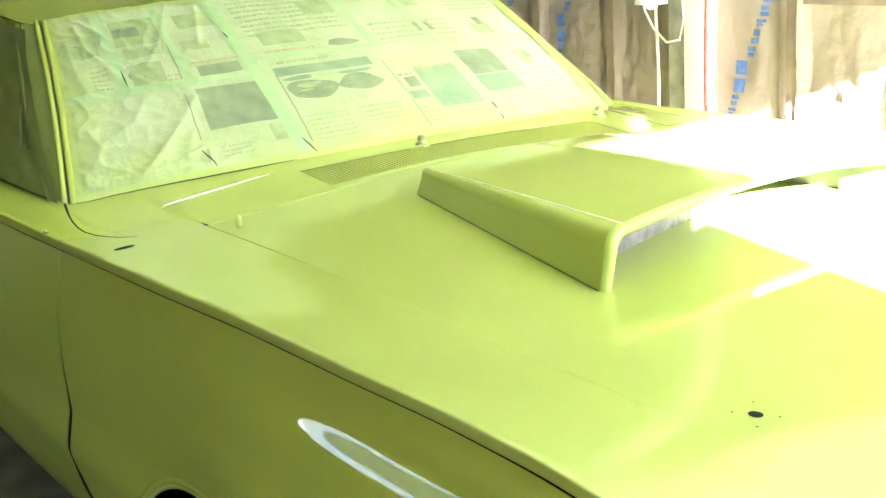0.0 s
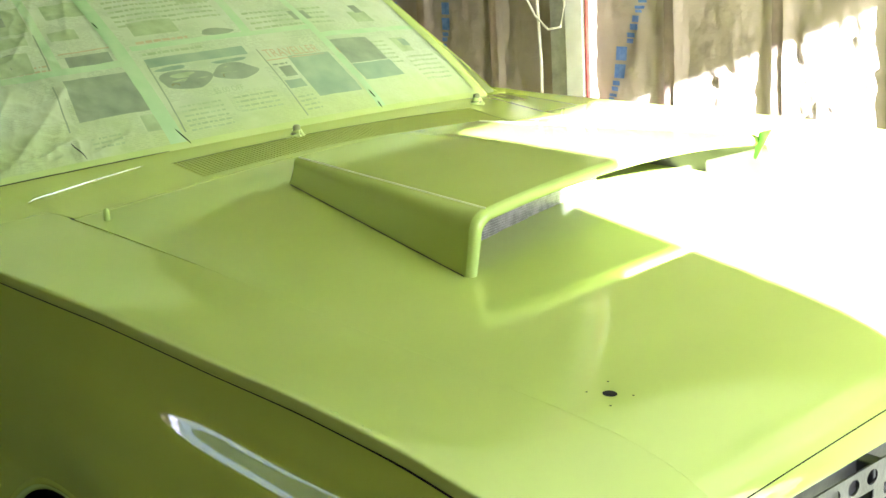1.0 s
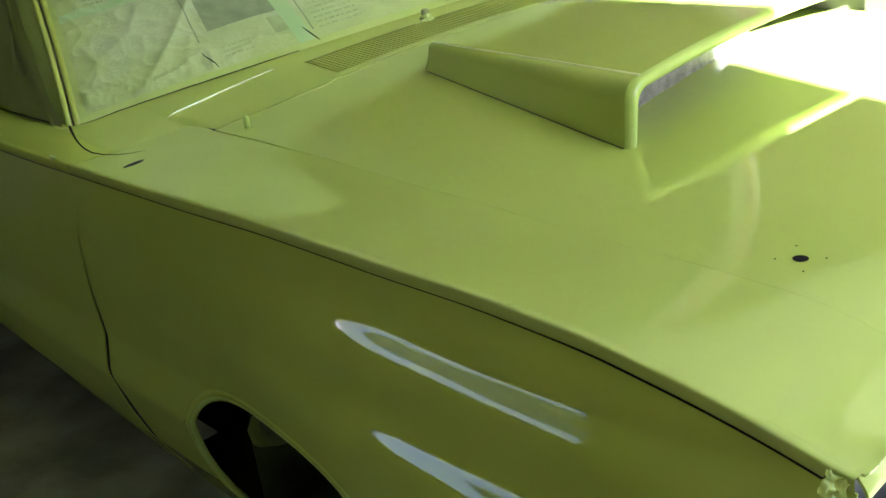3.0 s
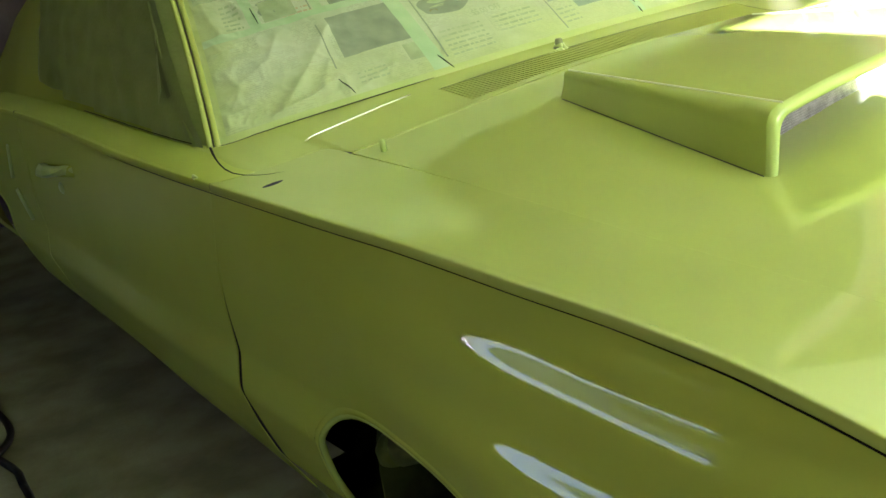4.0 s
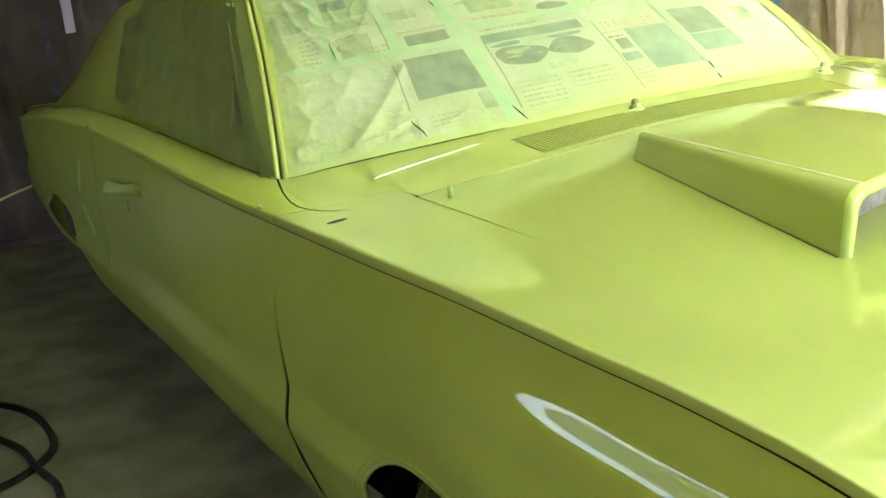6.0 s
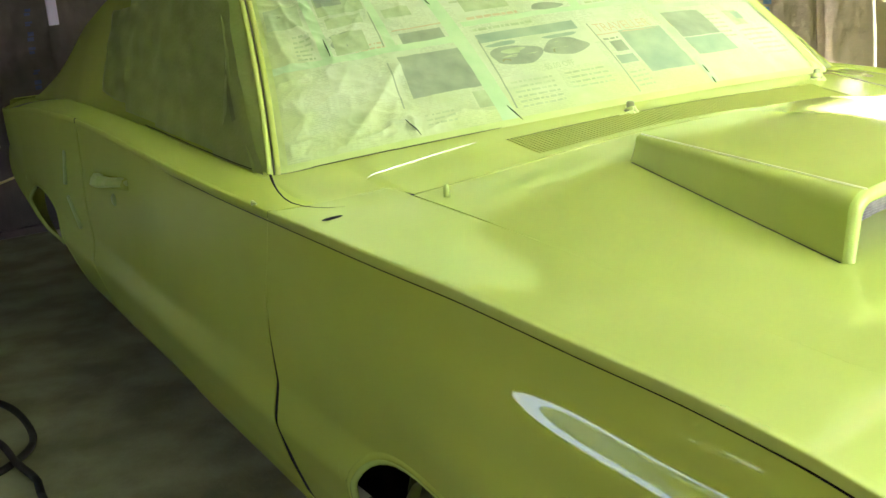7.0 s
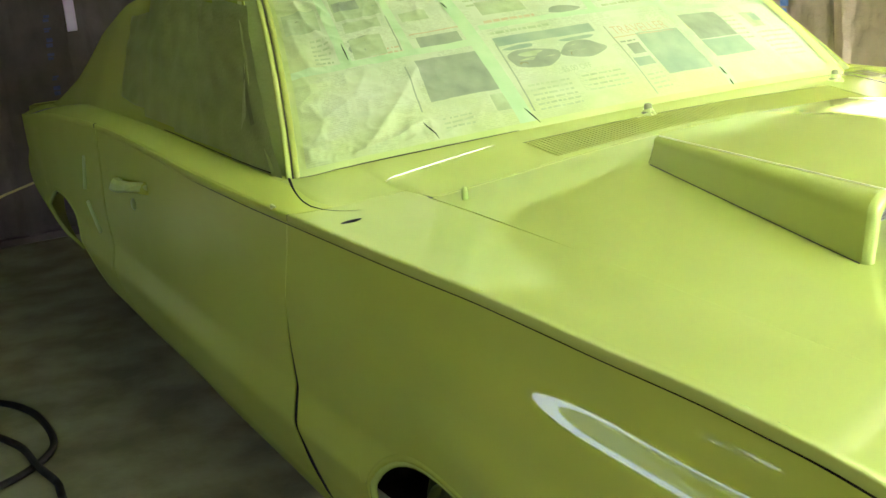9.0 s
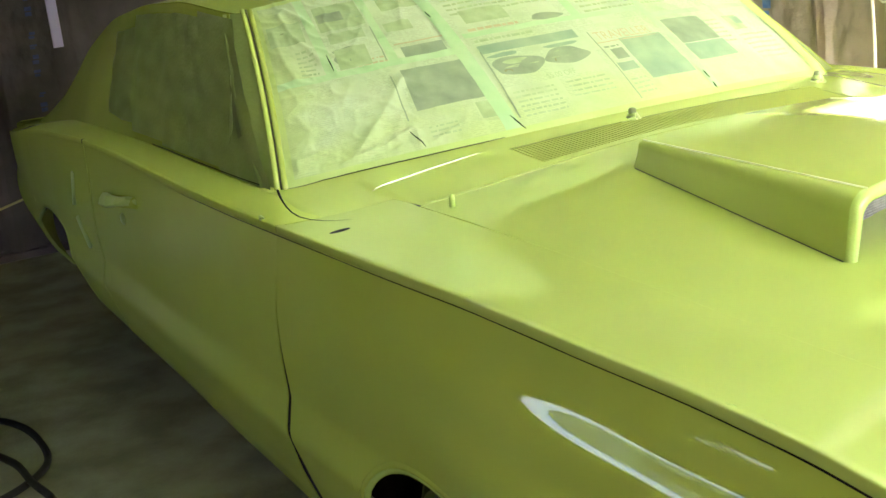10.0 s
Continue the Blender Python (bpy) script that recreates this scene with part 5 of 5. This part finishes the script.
sheet_part("picture", 0.040, 0.104, 0.188, 0.237, INK_BLUE, sh["d"], 0.0024)
text_bars(sh["d"], 0.045, 0.10, 0.325, 0.35, 1, INK, seed=10)
text_bars(sh["d"], 0.045, 0.10, 0.05, 0.15, 4, seed=11)
sheet_part("picture", 0.336, 0.510, 0.285, 0.445, INK, sh["e"], 0.0024, "grey-green photograph")
blob(sh["e"], 0.44, 0.40, 0.04, 0.03, INK_LIGHT, "shape", 43)
blob(sh["e"], 0.37, 0.375, 0.045, 0.03, INK_RED, seed=12)
sheet_part("picture", 0.336, 0.515, 0.175, 0.280, INK_BLUE, sh["e"], 0.0024)
text_bars(sh["e"], 0.50, 0.60, 0.25, 0.42, 6, seed=13)
text_bars(sh["f"], 0.65, 0.90, 0.12, 0.30, 6, seed=14)
sheet_part("picture", 0.72, 0.79, 0.36, 0.41, INK_BLUE, sh["f"], 0.0024)
text_bars(sh["g"], -0.888, -0.836, 0.50, 0.66, 6, INK_LIGHT, seed=15)
sheet_part("picture", -0.785, -0.70, 0.80, 0.86, INK, sh["h"], 0.0024)
sheet_part("picture", -0.775, -0.66, 0.66, 0.72, INK_LIGHT, sh["h"], 0.0024)
blob(sh["h"], -0.735, 0.57, 0.045, 0.05, INK, seed=16)
blob(sh["h"], -0.765, 0.61, 0.014, 0.014, INK, seed=17)
text_bars(sh["h"], -0.72, -0.63, 0.49, 0.54, 2, INK_RED, seed=18)
sheet_part("picture", -0.575, -0.44, 0.485, 0.555, INK, sh["i"], 0.0024)
blob(sh["i"], -0.50, 0.54, 0.03, 0.02, INK_LIGHT, seed=19)
sheet_part("rule", -0.59, -0.42, 0.575, 0.582, INK_RED, sh["i"], 0.0024)
text_bars(sh["j"], -0.34, -0.16, 0.56, 0.60, 1, INK_RED, seed=20)
blob(sh["j"], -0.05, 0.585, 0.06, 0.022, INK, seed=21)
text_bars(sh["j"], -0.36, 0.02, 0.68, 0.95, 8, seed=22)
sheet_part("picture", 0.284, 0.360, 0.602, 0.667, INK, sh["k"], 0.0030)
text_bars(sh["k"], 0.10, 0.45, 0.56, 0.70, 4, seed=23)
sheet_part("picture", 0.62, 0.68, 0.62, 0.68, INK, sh["l"], 0.0024)
text_bars(sh["l"], 0.55, 0.90, 0.74, 0.93, 6, seed=24)


def photo(parent, u, v, wu, wv, seed):
    """A printed picture with darker and lighter shapes in it."""
    rnd = random.Random(seed)
    sheet_part("picture", u, u + wu, v, v + wv, INK_LIGHT, parent, 0.0022)
    for k in range(5):
        blob(parent, u + wu * rnd.uniform(0.15, 0.85), v + wv * rnd.uniform(0.2, 0.8), wu * rnd.uniform(0.06, 0.18), wv * rnd.uniform(0.08, 0.22), rnd.choice((INK, INK, INK_BLUE, PAPER_BARE)), "shape", seed + k)


for key, u, v, wu, wv in (("h", -0.79, 0.74, 0.15, 0.17), ("h", -0.775, 0.50, 0.10, 0.12), ("g", -0.955, 0.70, 0.11, 0.14), ("i", -0.59, 0.66, 0.09, 0.06), ("i", -0.57, 0.80, 0.13, 0.10),
                          ("j", -0.33, 0.62, 0.16, 0.09), ("j", -0.10, 0.80, 0.13, 0.10), ("k", 0.28, 0.80, 0.14, 0.10), ("f", 0.66, 0.32, 0.12, 0.10), ("l", 0.56, 0.55, 0.14, 0.08)):
    photo(sh[key], u, v, wu, wv, round(100 * (u + 2) + 10 * v))
for key, u, v0, v1 in (("h", -0.635, 0.50, 0.72), ("c", -0.352, 0.06, 0.44), ("b", -0.648, 0.16, 0.40)):
    sheet_part("rule", u, u + 0.004, v0, v1, INK, sh[key], 0.0026)


def title(text, u0, v0, u1, v1, material, parent):
    """A headline in the built-in font, lying on the paper."""
    a, b, c = glass_pt(u0, v0, 0.004), glass_pt(u1, v0, 0.004), glass_pt(u0, v1, 0.004)
    cu = bpy.data.curves.new("headline", "FONT")
    cu.body, cu.size, cu.extrude = text, 1.0, 0.0
    cu.materials.append(material)
    ob = new("headline", cu)
    ex, ey = (b - a), (c - a)
    n = ex.cross(ey).normalized()
    wide = 0.64 * len(text)
    m = Matrix.Identity(4)
    for k in range(3):
        m[k][0], m[k][1], m[k][2], m[k][3] = ex[k] / wide, ey[k] / 0.72, n[k] * 0.01, a[k]
    ob.parent = parent
    ob.matrix_world = m


title("TRAVELLER", 0.045, 0.378, 0.285, 0.432, INK_RED, sh["d"])
title("$5.00 OFF", -0.205, 0.222, -0.075, 0.252, INK_LIGHT, sh["c"])

# tape strips
for u0, u1, v0, v1, sk in ((-0.405, -0.360, 0.0, 0.99, -0.045), (0.292, 0.322, 0.0, 0.99, 0.02), (-0.975, -0.40, 0.455, 0.492, 0.0), (-0.37, 0.30, 0.530, 0.560, 0.0), (0.31, 0.955, 0.47, 0.50, 0.0), (-0.818, -0.785, 0.47, 0.99, -0.05), (-0.625, -0.598, 0.47, 0.99, -0.03), (0.035, 0.07, 0.55, 0.99, 0.05)):
    sheet_part("tape_strip", u0, u1, v0, v1, TAPE, masking, 0.0036, "pale green masking tape", skew=sk)
for u0, u1, v0, v1 in ((-0.985, 0.965, -0.045, 0.012), (-0.99, -0.965, -0.01, 0.995), (0.945, 0.996, -0.02, 0.995), (-0.985, 0.965, 0.975, 1.0)):
    sheet_part("edge_tape", u0, u1, v0, v1, EDGE_TAPE, masking, 0.0044, "masking tape along the glass edge")
for u0, v0, u1, v1 in ((-0.375, 0.08, -0.352, 0.0), (0.304, 0.11, 0.306, 0.065), (0.303, 0.04, 0.302, 0.005), (-0.655, 0.10, -0.628, 0.02), (-0.435, 0.74, -0.427, 0.70), (-0.80, 0.60, -0.795, 0.50)):
    part("paper_gap", tube([glass_pt(u0 + (u1 - u0) * k / 4, v0 + (v1 - v0) * k / 4, 0.0046) for k in range(5)], [0.0006, 0.0012, 0.0015, 0.0012, 0.0006], 6), DARK, masking, "dark open paper edge")

def tape_foot(u):
    """Where the lower tape meets the cowl."""
    for k in range(60):
        p = glass_pt(u, 0.012 - 0.001 * k, 0.0044)
        if p.z < skin(p.x, p.y) - 0.0010:
            break
    return p + Vector((0.0012, 0, 0.0012))


part("glass_edge_gap", tube([tape_foot(u) for u in np.linspace(-0.985, -0.42, 40)], [0.0013 * math.sin(math.pi * (k + 1) / 42) ** 0.4 for k in range(40)], 6), OLIVE_DARK, masking, "dark gap below the lower tape")

side_masking = empty("side_window_masking", label="newspaper taped over the side windows under heavy green overspray", category="masking paper")


def side_pt(s, v, lift=0.0):
    p = house_side(-1, s, v)
    d = 0.006 + 0.006 * nz(s * 30, v * 3, 4) + 0.004 * nz(s * 55, v * 8, 6)
    return p + Vector((0, -0.9, 0.42)) * (max(d, 0.002) + lift)


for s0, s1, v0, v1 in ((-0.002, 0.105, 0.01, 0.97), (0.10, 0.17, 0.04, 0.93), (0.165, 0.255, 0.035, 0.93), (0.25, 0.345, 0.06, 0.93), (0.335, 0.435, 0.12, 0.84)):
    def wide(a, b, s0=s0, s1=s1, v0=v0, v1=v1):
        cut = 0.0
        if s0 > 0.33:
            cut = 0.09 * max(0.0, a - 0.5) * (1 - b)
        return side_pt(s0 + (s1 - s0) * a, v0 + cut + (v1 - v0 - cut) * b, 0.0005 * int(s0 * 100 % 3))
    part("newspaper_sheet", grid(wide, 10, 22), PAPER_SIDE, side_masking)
tear = bmesh.new()
tear.faces.new([tear.verts.new(p) for p in (side_pt(0.024, 0.60, 0.006), side_pt(0.019, 0.44, 0.006), side_pt(0.020, 0.27, 0.006), side_pt(0.034, 0.25, 0.006), side_pt(0.033, 0.44, 0.006))])
flap_edge = bmesh.new()
flap_edge.faces.new([flap_edge.verts.new(p) for p in (side_pt(0.022, 0.62, 0.004), side_pt(0.046, 0.30, 0.012), side_pt(0.052, 0.20, 0.014), side_pt(0.030, 0.30, 0.016))])
part("paper_flap", flap_edge, PAPER_SIDE, side_masking, "curled flap of torn paper", thick=0.0006)
part("paper_tear", tear, PAPER_BARE, side_masking, "dark gap behind a torn paper corner")
part("window_seal", tube([side_pt(s, 0.02, 0.004) for s in np.linspace(0.02, 0.28, 16)], 0.0011, 6), DARK, side_masking, "dark gap along the belt line")

rnd = random.Random(11)
for x in (0.10, 0.41, 0.62, 0.68):
    n, long = 7, rnd.uniform(0.012, 0.05)
    pts = []
    for k in range(n):
        px = x + long * k / (n - 1)
        w = flank(px, crest(px) - 0.02) - 0.004 - rnd.uniform(0.0, 0.004)
        pts.append((px, YC - w, deck(px, YC - w) + 0.0014 + rnd.uniform(0, 0.0006)))
    part("paint_flake", tube(pts, [0.0004, 0.0010, 0.0014, 0.0016, 0.0013, 0.0009, 0.0004], 5, flat=0.5), PAINT_EDGE, car, "flake of loose masking on the fender edge")
part("tape_scrap", tube([(-0.640, -0.905, 0.938), (-0.628, -0.908, 0.946), (-0.618, -0.905, 0.944)], [0.002, 0.004, 0.002], 6), EDGE_TAPE, car, "scrap of tape on the door corner", smooth=False)

# ---- loose things ----
hose = [(-3.3, -1.75), (-3.0, -1.45), (-2.72, -1.22), (-2.55, -1.14), (-2.35, -1.12), (-2.17, -1.14), (-2.05, -1.22), (-1.97, -1.34), (-1.90, -1.55), (-1.95, -1.8), (-2.15, -1.95), (-2.4, -1.85), (-2.5, -1.6), (-2.42, -1.35), (-2.2, -1.24), (-1.98, -1.22), (-1.78, -1.20), (-1.55, -1.25), (-1.3, -1.5), (-1.2, -1.9), (-1.4, -2.5)]


def spline(pts, n=8):
    out = []
    for k in range(len(pts) - 1):
        p0, p1, p2, p3 = (np.array(pts[min(max(k + q, 0), len(pts) - 1)], float) for q in (-1, 0, 1, 2))
        for t in np.linspace(0, 1, n, endpoint=False):
            out.append(0.5 * (2 * p1 + (p2 - p0) * t + (2 * p0 - 5 * p1 + 4 * p2 - p3) * t * t + (3 * p1 - p0 - 3 * p2 + p3) * t ** 3))
    out.append(np.array(pts[-1], float))
    return out


tagged(part("air_hose", tube([(p[0], p[1], 0.0115 + (0.025 if 96 < k < 128 else 0.0)) for k, p in enumerate(spline(hose))], 0.0115, 8), HOSE), "black rubber air hose looped on the concrete floor", "hose")

lamp = empty("clamp_lamp", (-1.39, FAR - 0.10, 1.27), label="white clamp lamp hanging on the stud wall by its cord", category="lamp")
part("reflector", lathe([(0.0, 0.03), (0.022, 0.03), (0.028, 0.0), (0.052, -0.075), (0.056, -0.105), (0.051, -0.105), (0.047, -0.075), (0.02, -0.005), (0.0, -0.005)], (0, 0, 0), "z", 28), WHITE, lamp)
part("bulb", lathe([(0.0, -0.125), (0.018, -0.12), (0.027, -0.10), (0.02, -0.06), (0.012, -0.01), (0.0, -0.01)], (0, 0, 0), "z", 16), WHITE, lamp, "unlit white bulb")
part("socket", lathe([(0.0, 0.10), (0.016, 0.095), (0.02, 0.03), (0.0, 0.03)], (0, 0, 0), "z", 16), BLACK_METAL, lamp)
part("clamp", boxes([(-0.012, 0.012, 0.0, 0.10, 0.05, 0.075)], 0.003), BARE, lamp, smooth=False)
part("cord_loop", tube([(-0.07, 0.03, -0.09), (-0.06, 0.03, -0.13), (-0.02, 0.03, -0.19), (0.04, 0.03, -0.235), (0.10, 0.03, -0.225), (0.12, 0.03, -0.15), (0.10, 0.03, 0.0), (0.02, 0.02, 0.15)], 0.004, 8), CORD, lamp)

strip = tagged(part("plastic_strip", boxes([(REAR - 0.001, REAR + 0.014, -0.255, -0.203, 1.045, 1.70)], 0.004), mat("pale lilac plastic", (0.60, 0.54, 0.86), 0.4, vary=(0.54, 0.48, 0.8), scale=12), smooth=False), "pale lilac plastic strip hanging on the rear stud", "strip")
tagged(part("yellow_wire", tube([(-4.6, -1.6, 0.02), (-4.7, -1.2, 0.22), (-4.8, -0.75, 0.335), (-4.85, -0.6, 0.36), (-4.9, -0.35, 0.37), (-5.14, -0.2, 0.45)], 0.006, 6), YELLOW), "thin yellow wire strung behind the car", "wire")
block = part("fire_block", boxes([(-0.856, -0.503, FAR + 0.0005, FAR + 0.085, 1.165, 1.203), (-0.451, -0.098, FAR + 0.0005, FAR + 0.085, 1.19, 1.228)], 0.003), STUD, wall_far, "horizontal blocking board", smooth=False)
build_slats()
